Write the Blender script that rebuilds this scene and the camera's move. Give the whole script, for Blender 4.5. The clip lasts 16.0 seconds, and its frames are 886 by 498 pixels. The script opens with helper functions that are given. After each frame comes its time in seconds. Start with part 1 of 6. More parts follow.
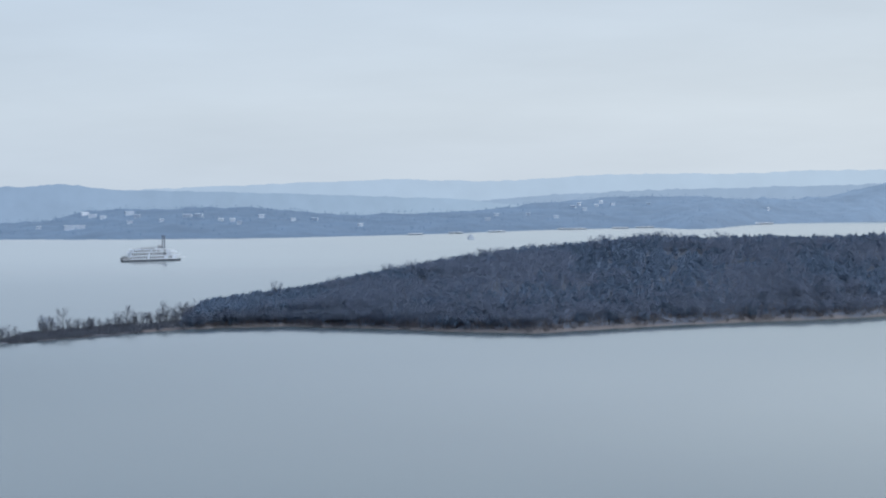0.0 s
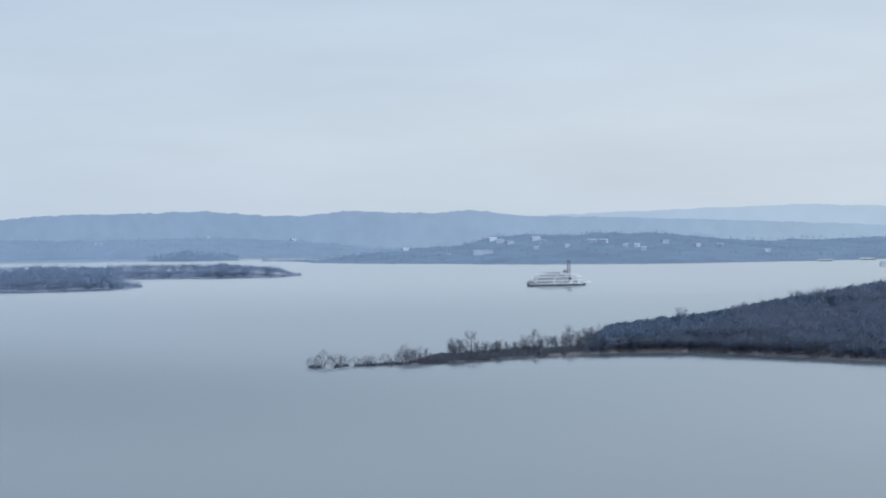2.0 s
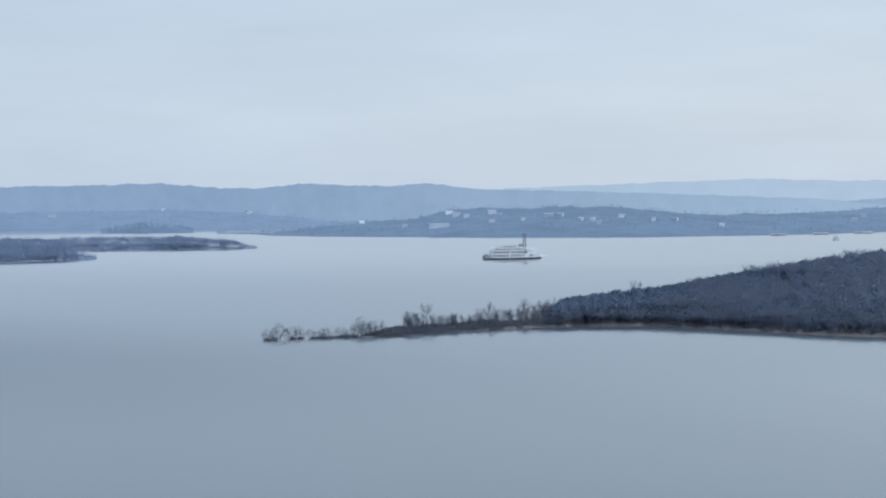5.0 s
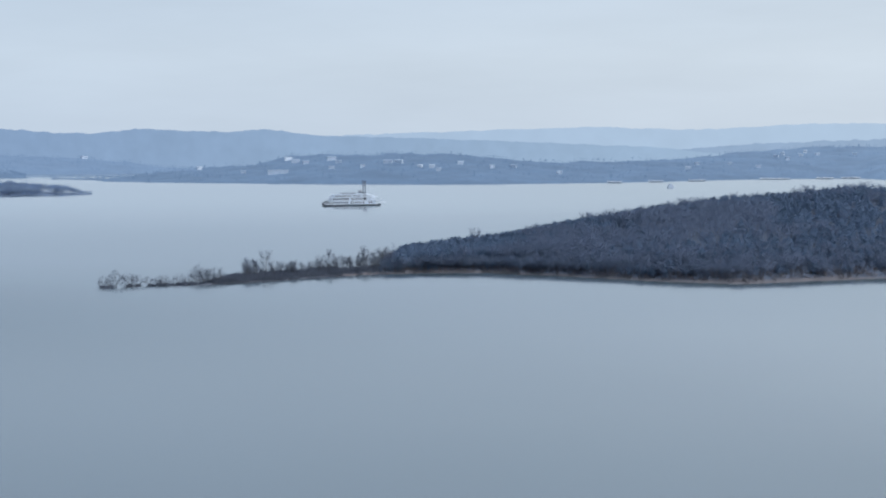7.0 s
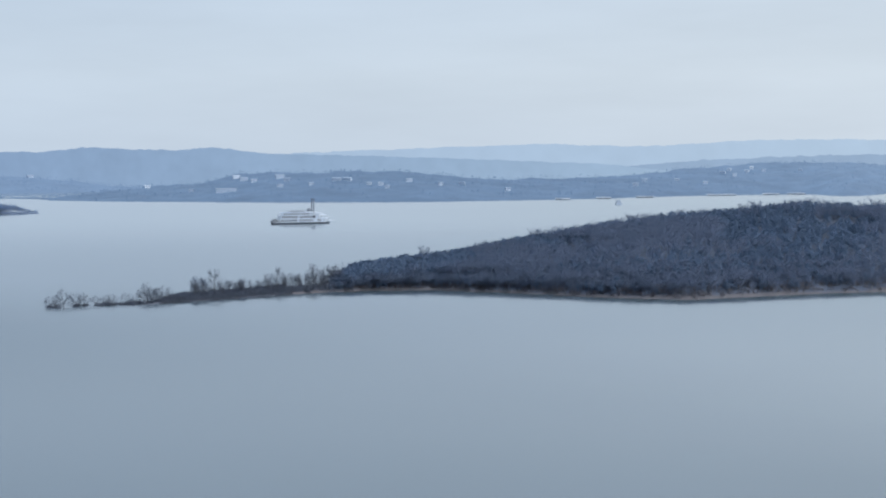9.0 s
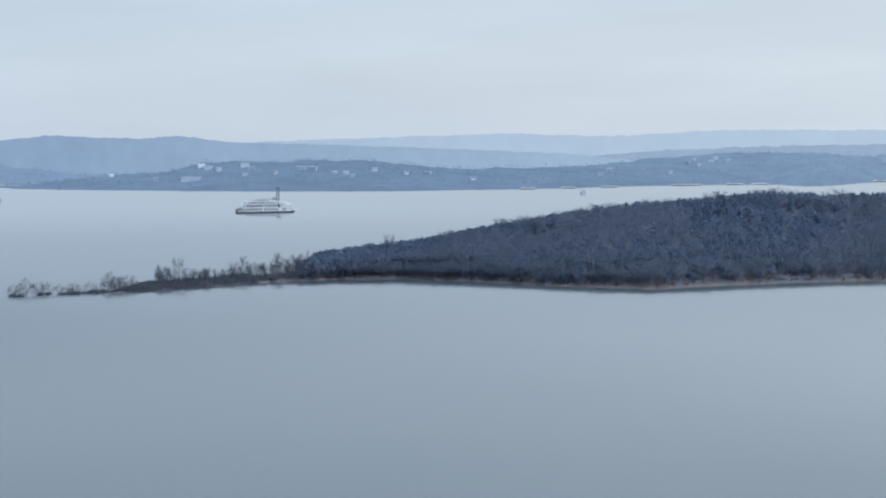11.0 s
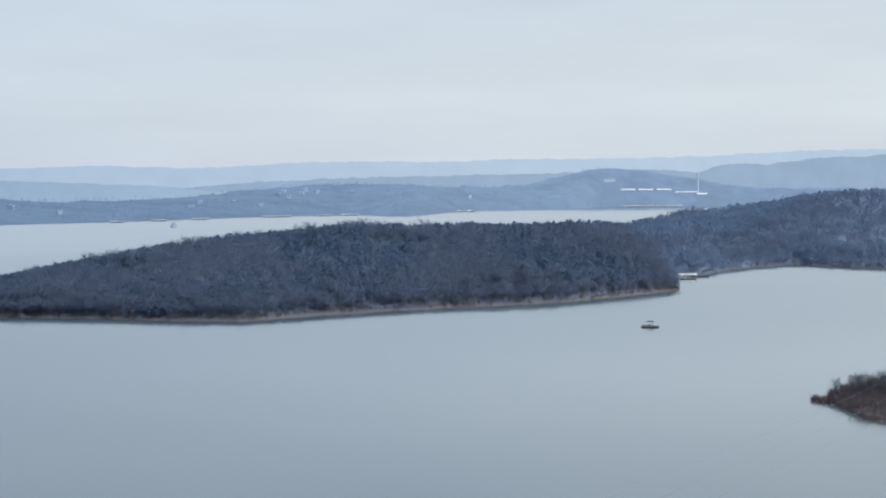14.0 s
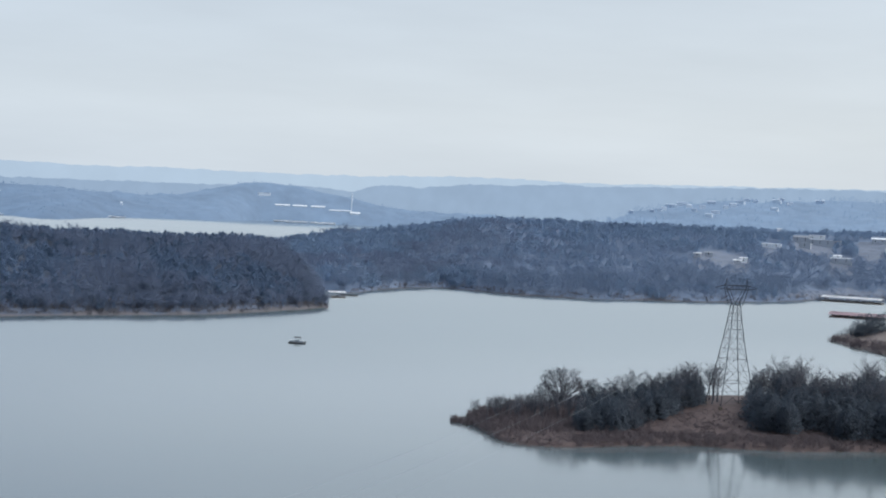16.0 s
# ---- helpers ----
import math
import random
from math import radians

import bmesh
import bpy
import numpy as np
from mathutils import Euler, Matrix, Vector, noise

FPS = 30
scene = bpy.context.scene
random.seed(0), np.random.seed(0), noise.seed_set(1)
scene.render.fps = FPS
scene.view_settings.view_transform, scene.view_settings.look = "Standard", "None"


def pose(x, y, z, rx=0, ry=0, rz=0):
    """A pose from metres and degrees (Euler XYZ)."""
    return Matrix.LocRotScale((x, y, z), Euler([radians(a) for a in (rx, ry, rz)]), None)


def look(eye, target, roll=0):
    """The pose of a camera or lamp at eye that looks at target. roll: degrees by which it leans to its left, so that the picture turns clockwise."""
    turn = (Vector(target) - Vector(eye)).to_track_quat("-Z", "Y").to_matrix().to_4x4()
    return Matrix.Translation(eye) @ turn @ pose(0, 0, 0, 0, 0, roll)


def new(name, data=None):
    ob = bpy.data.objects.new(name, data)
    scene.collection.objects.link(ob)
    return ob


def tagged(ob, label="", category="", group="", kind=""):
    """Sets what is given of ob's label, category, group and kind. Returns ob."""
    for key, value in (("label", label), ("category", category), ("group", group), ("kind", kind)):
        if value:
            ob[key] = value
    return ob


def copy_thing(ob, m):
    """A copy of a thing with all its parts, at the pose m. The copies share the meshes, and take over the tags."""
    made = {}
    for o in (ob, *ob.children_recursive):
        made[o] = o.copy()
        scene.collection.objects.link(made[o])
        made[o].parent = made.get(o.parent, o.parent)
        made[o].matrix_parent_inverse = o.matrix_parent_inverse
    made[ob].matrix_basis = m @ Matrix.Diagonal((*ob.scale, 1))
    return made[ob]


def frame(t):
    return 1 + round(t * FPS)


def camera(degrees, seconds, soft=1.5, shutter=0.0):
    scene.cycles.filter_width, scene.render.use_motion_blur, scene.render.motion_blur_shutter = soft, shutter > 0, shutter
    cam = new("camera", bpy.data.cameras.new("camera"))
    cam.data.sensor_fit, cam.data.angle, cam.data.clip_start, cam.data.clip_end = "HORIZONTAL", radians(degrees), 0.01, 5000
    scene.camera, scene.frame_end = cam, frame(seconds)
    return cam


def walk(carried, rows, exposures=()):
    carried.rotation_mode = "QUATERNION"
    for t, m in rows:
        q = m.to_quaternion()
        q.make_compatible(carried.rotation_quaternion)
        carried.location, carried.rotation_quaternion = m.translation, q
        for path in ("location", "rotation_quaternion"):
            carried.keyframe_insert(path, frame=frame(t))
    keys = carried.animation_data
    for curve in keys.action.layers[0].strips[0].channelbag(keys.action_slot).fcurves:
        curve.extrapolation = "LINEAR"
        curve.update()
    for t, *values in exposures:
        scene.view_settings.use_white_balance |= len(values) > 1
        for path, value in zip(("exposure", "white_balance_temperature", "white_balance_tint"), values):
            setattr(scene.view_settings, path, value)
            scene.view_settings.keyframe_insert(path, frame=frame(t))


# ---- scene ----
cam = camera(29.92, 16.0, soft=2.0)
EYE = (0.0, 0.0, 82.0)


def aim(turn, tilt, lean):
    """Turn to the right, tilt up and lean, in degrees, of the camera on the bluff."""
    return pose(*EYE, 90 + tilt, 0, -turn) @ pose(0, 0, 0, 0, 0, lean)


PATH = [
    (0.0, 10.045, -1.908, -0.600),
    (0.5, 5.404, -1.300, -0.480),
    (1.0, 2.077, -1.936, -0.651),
    (1.5, -0.838, -1.407, -0.837),
    (2.0, -3.858, -0.873, -0.703),
    (2.5, -5.893, -1.691, -0.085),
    (3.0, -7.088, -1.748, -0.087),
    (3.5, -6.222, -1.742, -0.114),
    (4.0, -5.082, -1.830, -0.251),
    (4.2, -4.303, -1.827, -0.313),
    (6.3, -0.606, -1.825, -0.785),
    (6.5, 0.033, -2.415, -0.821),
    (7.0, 3.194, -3.679, -0.120),
    (7.5, 4.065, -4.194, -0.369),
    (8.0, 4.623, -3.218, -0.188),
    (8.2, 4.693, -3.017, -0.286),
    (10.3, 5.248, -3.214, -0.169),
    (10.5, 5.255, -3.057, -0.230),
    (11.0, 6.159, -3.460, -0.166),
    (11.5, 8.184, -4.025, 0.045),
    (12.0, 10.669, -3.795, 0.294),
    (12.5, 13.705, -3.803, -0.068),
    (13.0, 17.585, -3.434, -0.652),
    (13.5, 20.057, -2.895, -0.253),
    (14.0, 20.217, -2.426, -0.398),
    (14.5, 20.366, -2.607, -0.148),
    (15.0, 22.497, -2.054, 2.719),
    (15.5, 27.122, -3.001, 1.806),
    (15.9, 31.114, -1.969, 2.876),
    (16.0, 32.199, -1.657, 2.971),
]
walk(cam, [(t, aim(a, b, c)) for t, a, b, c in PATH], [(0.0, 0.05, 6260, 10), (4.0, 0.05, 6230, 10), (7.0, 0.05, 6130, 10), (10.0, 0.05, 6190, 10), (13.0, 0.06, 6290, 10), (16.0, 0.06, 6310, 10)])

# world: a high, even overcast over a pale blue sky
world = bpy.data.worlds.new("overcast")
scene.world = world
world.use_nodes = True
wn, wl = world.node_tree.nodes, world.node_tree.links
wn.clear()
w_out = wn.new("ShaderNodeOutputWorld")
w_bg = wn.new("ShaderNodeBackground")
sky = wn.new("ShaderNodeTexSky")
sky.sky_type = "NISHITA"
sky.sun_disc = False
sky.sun_elevation = radians(42)
sky.sun_rotation = radians(128)
sky.air_density, sky.dust_density, sky.ozone_density = 1.0, 4.0, 1.5
w_co = wn.new("ShaderNodeTexCoord")
w_sep = wn.new("ShaderNodeSeparateXYZ")
wl.new(w_co.outputs["Generated"], w_sep.inputs[0])
w_ramp = wn.new("ShaderNodeValToRGB")
e = w_ramp.color_ramp.elements
e[0].position, e[0].color = 0.0, (0.64, 0.71, 0.785, 1)
e[1].position, e[1].color = 1.0, (0.50, 0.585, 0.69, 1)
for p, c in ((0.05, (0.655, 0.725, 0.79, 1)), (0.14, (0.585, 0.67, 0.765, 1)), (0.35, (0.52, 0.61, 0.71, 1))):
    k = e.new(p)
    k.color = c
wl.new(w_sep.outputs["Z"], w_ramp.inputs[0])
# cloud sheet: long soft streaks along the horizon
w_map = wn.new("ShaderNodeMapping")
w_map.inputs["Scale"].default_value = (1.6, 1.6, 9.0)
wl.new(w_co.outputs["Generated"], w_map.inputs[0])
w_noise = wn.new("ShaderNodeTexNoise")
w_noise.inputs["Scale"].default_value = 2.6
w_noise.inputs["Detail"].default_value = 5
w_noise.inputs["Roughness"].default_value = 0.55
wl.new(w_map.outputs[0], w_noise.inputs["Vector"])
w_nr = wn.new("ShaderNodeMapRange")
w_nr.inputs["From Min"].default_value, w_nr.inputs["From Max"].default_value = 0.3, 0.7
w_nr.inputs["To Min"].default_value, w_nr.inputs["To Max"].default_value = 0.955, 1.05
wl.new(w_noise.outputs["Fac"], w_nr.inputs["Value"])
# the sheet is thinner and warmer towards the veiled sun
w_x = wn.new("ShaderNodeMapRange")
w_x.inputs["From Min"].default_value, w_x.inputs["From Max"].default_value = -0.5, 0.9
w_x.inputs["To Min"].default_value, w_x.inputs["To Max"].default_value = 0.0, 1.0
wl.new(w_sep.outputs["X"], w_x.inputs["Value"])
w_warm = wn.new("ShaderNodeMix")
w_warm.data_type = "RGBA"
w_warm.inputs[6].default_value = (0.893, 0.94, 0.99, 1)
w_warm.inputs[7].default_value = (1.16, 1.11, 1.035, 1)
wl.new(w_x.outputs[0], w_warm.inputs[0])
w_m1 = wn.new("ShaderNodeMix")
w_m1.data_type, w_m1.blend_type = "RGBA", "MULTIPLY"
w_m1.inputs[0].default_value = 1.0
wl.new(w_ramp.outputs[0], w_m1.inputs[6])
wl.new(w_warm.outputs[2], w_m1.inputs[7])
w_m2 = wn.new("ShaderNodeVectorMath")
w_m2.operation = "SCALE"
wl.new(w_m1.outputs[2], w_m2.inputs[0])
wl.new(w_nr.outputs[0], w_m2.inputs["Scale"])
w_s = wn.new("ShaderNodeVectorMath")
w_s.operation = "SCALE"
w_s.inputs["Scale"].default_value = 0.08
wl.new(sky.outputs[0], w_s.inputs[0])
w_mix = wn.new("ShaderNodeMix")
w_mix.data_type = "RGBA"
w_mix.inputs[0].default_value = 0.88
wl.new(w_s.outputs[0], w_mix.inputs[6])
wl.new(w_m2.outputs[0], w_mix.inputs[7])
wl.new(w_mix.outputs[2], w_bg.inputs["Color"])
w_bg.inputs["Strength"].default_value = 1.0
# the bright patch of cloud in front of the sun
SUN_WAY = Vector((math.sin(radians(128)) * math.cos(radians(42)), math.cos(radians(128)) * math.cos(radians(42)), math.sin(radians(42))))
w_dot = wn.new("ShaderNodeVectorMath")
w_dot.operation = "DOT_PRODUCT"
w_dot.inputs[1].default_value = SUN_WAY
wl.new(w_co.outputs["Generated"], w_dot.inputs[0])
w_max = wn.new("ShaderNodeMath")
w_max.operation = "MAXIMUM"
w_max.inputs[1].default_value = 0.0
wl.new(w_dot.outputs["Value"], w_max.inputs[0])
w_pow = wn.new("ShaderNodeMath")
w_pow.operation = "POWER"
w_pow.inputs[1].default_value = 9.0
wl.new(w_max.outputs[0], w_pow.inputs[0])
w_glow = wn.new("ShaderNodeVectorMath")
w_glow.operation = "SCALE"
w_glow.inputs[0].default_value = (2.2, 2.08, 1.9)
wl.new(w_pow.outputs[0], w_glow.inputs["Scale"])
w_add = wn.new("ShaderNodeVectorMath")
wl.new(w_mix.outputs[2], w_add.inputs[0])
wl.new(w_glow.outputs[0], w_add.inputs[1])
wl.new(w_add.outputs[0], w_bg.inputs["Color"])
wl.new(w_bg.outputs[0], w_out.inputs[0])

# the sun behind the cloud, high over the right shoulder
sun = new("sun", bpy.data.lights.new("sun", "SUN"))
sun.data.energy, sun.data.angle, sun.data.color = 1.1, radians(40), (1.0, 0.98, 0.95)
sun.matrix_world = look(SUN_WAY * 600, (0, 0, 0))


# ---------------------------------------------------------------- materials
def material(name, base, rough=0.85, metal=0.0, vary=0.25, big=0.02, small=0.6, bump=0.0, island=0.0, haze_glow=None, haze_glow_right=None, span=(-1400, 2200), tint=None, spec=0.3, shore=None, leafy=0.0, patchy=0.0):
    """Principled surface whose colour wanders at two scales (per metre); island: spread between loose pieces; the
    emission colour stands in for haze over far land; shore: colour of the bare strip below a height; leafy: share of
    light let through.
    """
    m = bpy.data.materials.new(name)
    m.use_nodes = True
    n, l = m.node_tree.nodes, m.node_tree.links
    b = n["Principled BSDF"]
    b.inputs["Roughness"].default_value = rough
    b.inputs["Metallic"].default_value = metal
    b.inputs["Specular IOR Level"].default_value = spec
    co = n.new("ShaderNodeTexCoord")
    a1, a2 = n.new("ShaderNodeTexNoise"), n.new("ShaderNodeTexNoise")
    for a, s in ((a1, big), (a2, small)):
        a.inputs["Scale"].default_value = s
        a.inputs["Detail"].default_value = 3
        l.new(co.outputs["Object"], a.inputs["Vector"])
    add = n.new("ShaderNodeMath")
    add.operation = "ADD"
    l.new(a1.outputs["Fac"], add.inputs[0])
    l.new(a2.outputs["Fac"], add.inputs[1])
    val = add.outputs[0]
    if island:
        g = n.new("ShaderNodeNewGeometry")
        r = n.new("ShaderNodeMath")
        r.operation = "MULTIPLY_ADD"
        r.inputs[1].default_value = island
        l.new(g.outputs["Random Per Island"], r.inputs[0])
        l.new(val, r.inputs[2])
        val = r.outputs[0]
    mr = n.new("ShaderNodeMapRange")
    mr.inputs["From Min"].default_value, mr.inputs["From Max"].default_value = 0.6, 1.4 + island
    l.new(val, mr.inputs["Value"])
    mx = n.new("ShaderNodeMix")
    mx.data_type = "RGBA"
    c2 = tint or base
    mx.inputs[6].default_value = (*[c * (1 - vary) for c in base], 1)
    mx.inputs[7].default_value = (*[min(1, c * (1 + vary)) for c in c2], 1)
    l.new(mr.outputs[0], mx.inputs[0])
    l.new(mx.outputs[2], b.inputs["Base Color"])
    if shore:
        sz, zr, zm, jit = n.new("ShaderNodeSeparateXYZ"), n.new("ShaderNodeMapRange"), n.new("ShaderNodeMix"), n.new("ShaderNodeMath")
        zm.data_type = "RGBA"
        l.new(co.outputs["Object"], sz.inputs[0])
        jit.operation = "MULTIPLY_ADD"
        jit.inputs[1].default_value = 7.0
        l.new(a1.outputs["Fac"], jit.inputs[0])
        l.new(sz.outputs["Z"], jit.inputs[2])
        l.new(jit.outputs[0], zr.inputs["Value"])
        zr.inputs["From Min"].default_value, zr.inputs["From Max"].default_value = shore[3], shore[3] + 1.2
        zm.inputs[6].default_value = (*shore[:3], 1)
        l.new(zr.outputs[0], zm.inputs[0])
        l.new(mx.outputs[2], zm.inputs[7])
        l.new(zm.outputs[2], b.inputs["Base Color"])
    if leafy:
        tr, ms = n.new("ShaderNodeBsdfTranslucent"), n.new("ShaderNodeMixShader")
        ms.inputs[0].default_value = leafy
        l.new(mx.outputs[2], tr.inputs["Color"])
        l.new(b.outputs[0], ms.inputs[1])
        l.new(tr.outputs[0], ms.inputs[2])
        l.new(ms.outputs[0], n["Material Output"].inputs["Surface"])
    if bump:
        bp = n.new("ShaderNodeBump")
        bp.inputs["Strength"].default_value = 0.6
        bp.inputs["Distance"].default_value = bump
        l.new(a2.outputs["Fac"], bp.inputs["Height"])
        l.new(bp.outputs[0], b.inputs["Normal"])
    if haze_glow:
        b.inputs["Emission Color"].default_value = (*haze_glow, 1)
        # emission varied at random for woods, clearings and folds of the slopes
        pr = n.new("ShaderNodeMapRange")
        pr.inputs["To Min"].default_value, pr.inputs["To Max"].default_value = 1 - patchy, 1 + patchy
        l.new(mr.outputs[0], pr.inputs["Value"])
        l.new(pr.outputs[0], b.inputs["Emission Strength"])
    if haze_glow_right:
        # the haze put in as emission brightens from west to east
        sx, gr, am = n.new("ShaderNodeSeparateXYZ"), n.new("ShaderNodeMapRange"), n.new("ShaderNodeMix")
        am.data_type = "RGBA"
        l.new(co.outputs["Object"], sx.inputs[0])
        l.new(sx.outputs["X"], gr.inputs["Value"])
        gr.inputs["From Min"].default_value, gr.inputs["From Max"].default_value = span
        am.inputs[6].default_value, am.inputs[7].default_value = (*haze_glow, 1), (*haze_glow_right, 1)
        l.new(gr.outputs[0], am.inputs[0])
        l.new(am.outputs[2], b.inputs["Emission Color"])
    return m


def water_material():
    m = bpy.data.materials.new("lake_water")
    m.use_nodes = True
    n, l = m.node_tree.nodes, m.node_tree.links
    b = n["Principled BSDF"]
    b.inputs["Base Color"].default_value = (0.084, 0.115, 0.136, 1)
    b.inputs["Roughness"].default_value = 0.2
    b.inputs["IOR"].default_value = 1.7
    co = n.new("ShaderNodeTexCoord")
    drift, water_tone = n.new("ShaderNodeTexNoise"), n.new("ShaderNodeMix")
    drift.inputs["Scale"].default_value = 0.006
    drift.inputs["Detail"].default_value = 3
    l.new(co.outputs["Object"], drift.inputs["Vector"])
    water_tone.data_type = "RGBA"
    water_tone.inputs[6].default_value, water_tone.inputs[7].default_value = (0.085, 0.119, 0.147, 1), (0.152, 0.192, 0.192, 1)
    dr = n.new("ShaderNodeMapRange")
    # blue west to green cove in drifting clouds; cove end brightened like sky sheen
    sb, shift = n.new("ShaderNodeSeparateXYZ"), n.new("ShaderNodeMath")
    l.new(co.outputs["Object"], sb.inputs[0])
    shift.operation = "MULTIPLY_ADD"
    shift.inputs[1].default_value = 500
    l.new(drift.outputs["Fac"], shift.inputs[0])
    l.new(sb.outputs["X"], shift.inputs[2])
    dr.interpolation_type = "SMOOTHERSTEP"
    dr.inputs["From Min"].default_value, dr.inputs["From Max"].default_value = 150, 1000
    l.new(shift.outputs[0], dr.inputs["Value"])
    l.new(dr.outputs[0], water_tone.inputs[0])
    l.new(water_tone.outputs[2], b.inputs["Base Color"])
    # wind lanes: broad patches with more or less ripple
    mp = n.new("ShaderNodeMapping")
    mp.inputs["Rotation"].default_value = (0, 0, 0.25)
    mp.inputs["Scale"].default_value = (0.0016, 0.004, 1)
    l.new(co.outputs["Object"], mp.inputs[0])
    a = n.new("ShaderNodeTexNoise")
    a.inputs["Scale"].default_value = 1.0
    a.inputs["Detail"].default_value = 4
    l.new(mp.outputs[0], a.inputs["Vector"])
    r = n.new("ShaderNodeMapRange")
    r.inputs["From Min"].default_value, r.inputs["From Max"].default_value = 0.3, 0.7
    r.inputs["To Min"].default_value, r.inputs["To Max"].default_value = -0.015, 0.015
    l.new(a.outputs["Fac"], r.inputs["Value"])
    # roughness set by position, to fit the sheen seen from the bluff
    sy, br, ad = n.new("ShaderNodeSeparateXYZ"), n.new("ShaderNodeMapRange"), n.new("ShaderNodeMath")
    l.new(co.outputs["Object"], sy.inputs[0])
    far_axis = n.new("ShaderNodeMath")
    far_axis.operation = "MULTIPLY_ADD"
    far_axis.inputs[1].default_value = 0.8
    l.new(sy.outputs["X"], far_axis.inputs[0])
    l.new(sy.outputs["Y"], far_axis.inputs[2])
    l.new(far_axis.outputs[0], br.inputs["Value"])
    # IOR raised towards the eastern cove, to imitate a brighter sky sheen
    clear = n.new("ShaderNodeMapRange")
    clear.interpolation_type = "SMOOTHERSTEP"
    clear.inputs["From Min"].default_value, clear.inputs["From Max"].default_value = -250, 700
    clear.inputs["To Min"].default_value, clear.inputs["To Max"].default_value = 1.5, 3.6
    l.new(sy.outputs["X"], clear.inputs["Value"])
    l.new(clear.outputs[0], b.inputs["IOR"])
    # coat added where the water lies open, to brighten its sheen
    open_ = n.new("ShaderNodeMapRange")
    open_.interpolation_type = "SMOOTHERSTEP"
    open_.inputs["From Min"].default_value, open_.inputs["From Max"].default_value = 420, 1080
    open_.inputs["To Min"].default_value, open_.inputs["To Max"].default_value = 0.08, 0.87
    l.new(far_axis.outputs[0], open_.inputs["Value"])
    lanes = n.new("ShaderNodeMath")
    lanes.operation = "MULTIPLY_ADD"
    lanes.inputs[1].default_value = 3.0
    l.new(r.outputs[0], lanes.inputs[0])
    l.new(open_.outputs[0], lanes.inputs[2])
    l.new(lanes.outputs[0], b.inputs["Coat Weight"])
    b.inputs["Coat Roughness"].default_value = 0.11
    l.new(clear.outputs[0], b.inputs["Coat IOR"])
    # normals tilted south, towards the camera's side, so the shores reflect less
    lean, nrm = n.new("ShaderNodeMapRange"), n.new("ShaderNodeCombineXYZ")
    lean.interpolation_type = "SMOOTHERSTEP"
    lean.inputs["From Min"].default_value, lean.inputs["From Max"].default_value = 420, 980
    lean.inputs["To Min"].default_value, lean.inputs["To Max"].default_value = -0.012, -0.1
    l.new(sy.outputs["Y"], lean.inputs["Value"])
    # the tilt eases far out, to brighten the distant lake
    calm, tilt = n.new("ShaderNodeMapRange"), n.new("ShaderNodeMath")
    calm.interpolation_type = "SMOOTHERSTEP"
    calm.inputs["From Min"].default_value, calm.inputs["From Max"].default_value = 1250, 2400
    calm.inputs["To Min"].default_value, calm.inputs["To Max"].default_value = 0.0, 0.035
    l.new(sy.outputs["Y"], calm.inputs["Value"])
    l.new(lean.outputs[0], tilt.inputs[0])
    l.new(calm.outputs[0], tilt.inputs[1])
    half = n.new("ShaderNodeMath")
    half.operation = "MULTIPLY"
    half.inputs[1].default_value = 0.4
    l.new(tilt.outputs[0], half.inputs[0])
    l.new(half.outputs[0], nrm.inputs["X"])
    l.new(tilt.outputs[0], nrm.inputs["Y"])
    nrm.inputs["Z"].default_value = 1.0
    unit = n.new("ShaderNodeVectorMath")
    unit.operation = "NORMALIZE"
    l.new(nrm.outputs[0], unit.inputs[0])
    l.new(unit.outputs[0], b.inputs["Normal"])
    l.new(unit.outputs[0], b.inputs["Coat Normal"])
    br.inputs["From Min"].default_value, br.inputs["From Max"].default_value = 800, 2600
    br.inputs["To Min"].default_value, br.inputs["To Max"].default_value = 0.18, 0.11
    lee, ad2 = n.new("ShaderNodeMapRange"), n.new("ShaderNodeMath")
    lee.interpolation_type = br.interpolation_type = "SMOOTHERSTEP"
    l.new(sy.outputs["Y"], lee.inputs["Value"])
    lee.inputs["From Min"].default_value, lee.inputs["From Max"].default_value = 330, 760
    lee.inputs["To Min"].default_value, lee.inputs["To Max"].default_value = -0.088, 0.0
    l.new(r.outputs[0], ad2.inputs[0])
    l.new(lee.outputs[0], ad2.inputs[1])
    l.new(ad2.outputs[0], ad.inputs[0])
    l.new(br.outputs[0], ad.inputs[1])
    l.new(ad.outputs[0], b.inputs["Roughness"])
    return m


M_WATER = water_material()
M_LITTER = material("leaf_litter", (0.115, 0.11, 0.118), vary=0.4, big=0.03, small=0.8, bump=0.2)
# island soil and shore strip, blued in the colour to imitate haze
M_ISLESOIL = material("island_soil", (0.095, 0.118, 0.165), vary=0.12, big=0.03, small=0.5, bump=0.2, shore=(0.142, 0.136, 0.15, 4.5))
# soil coloured like the hazed crowns, so gaps between trees stay pale
M_MAINSOIL = material("mainland_soil", (0.16, 0.208, 0.295), vary=0.12, big=0.007, small=0.2, bump=0.2, shore=(0.098, 0.102, 0.118, 3.7))
M_SPITSOIL = material("spit_soil", (0.1, 0.112, 0.142), vary=0.25, big=0.05, small=0.6, bump=0.15)
# meadow shifted from tan to blue in the colour, for haze
M_MEADOW = material("meadow_grass", (0.168, 0.194, 0.25), vary=0.25, big=0.02, small=0.2, bump=0.1)
M_GRASS = material("winter_grass", (0.078, 0.056, 0.058), vary=0.3, big=0.06, small=0.5, bump=0.15, tint=(0.1, 0.074, 0.07))
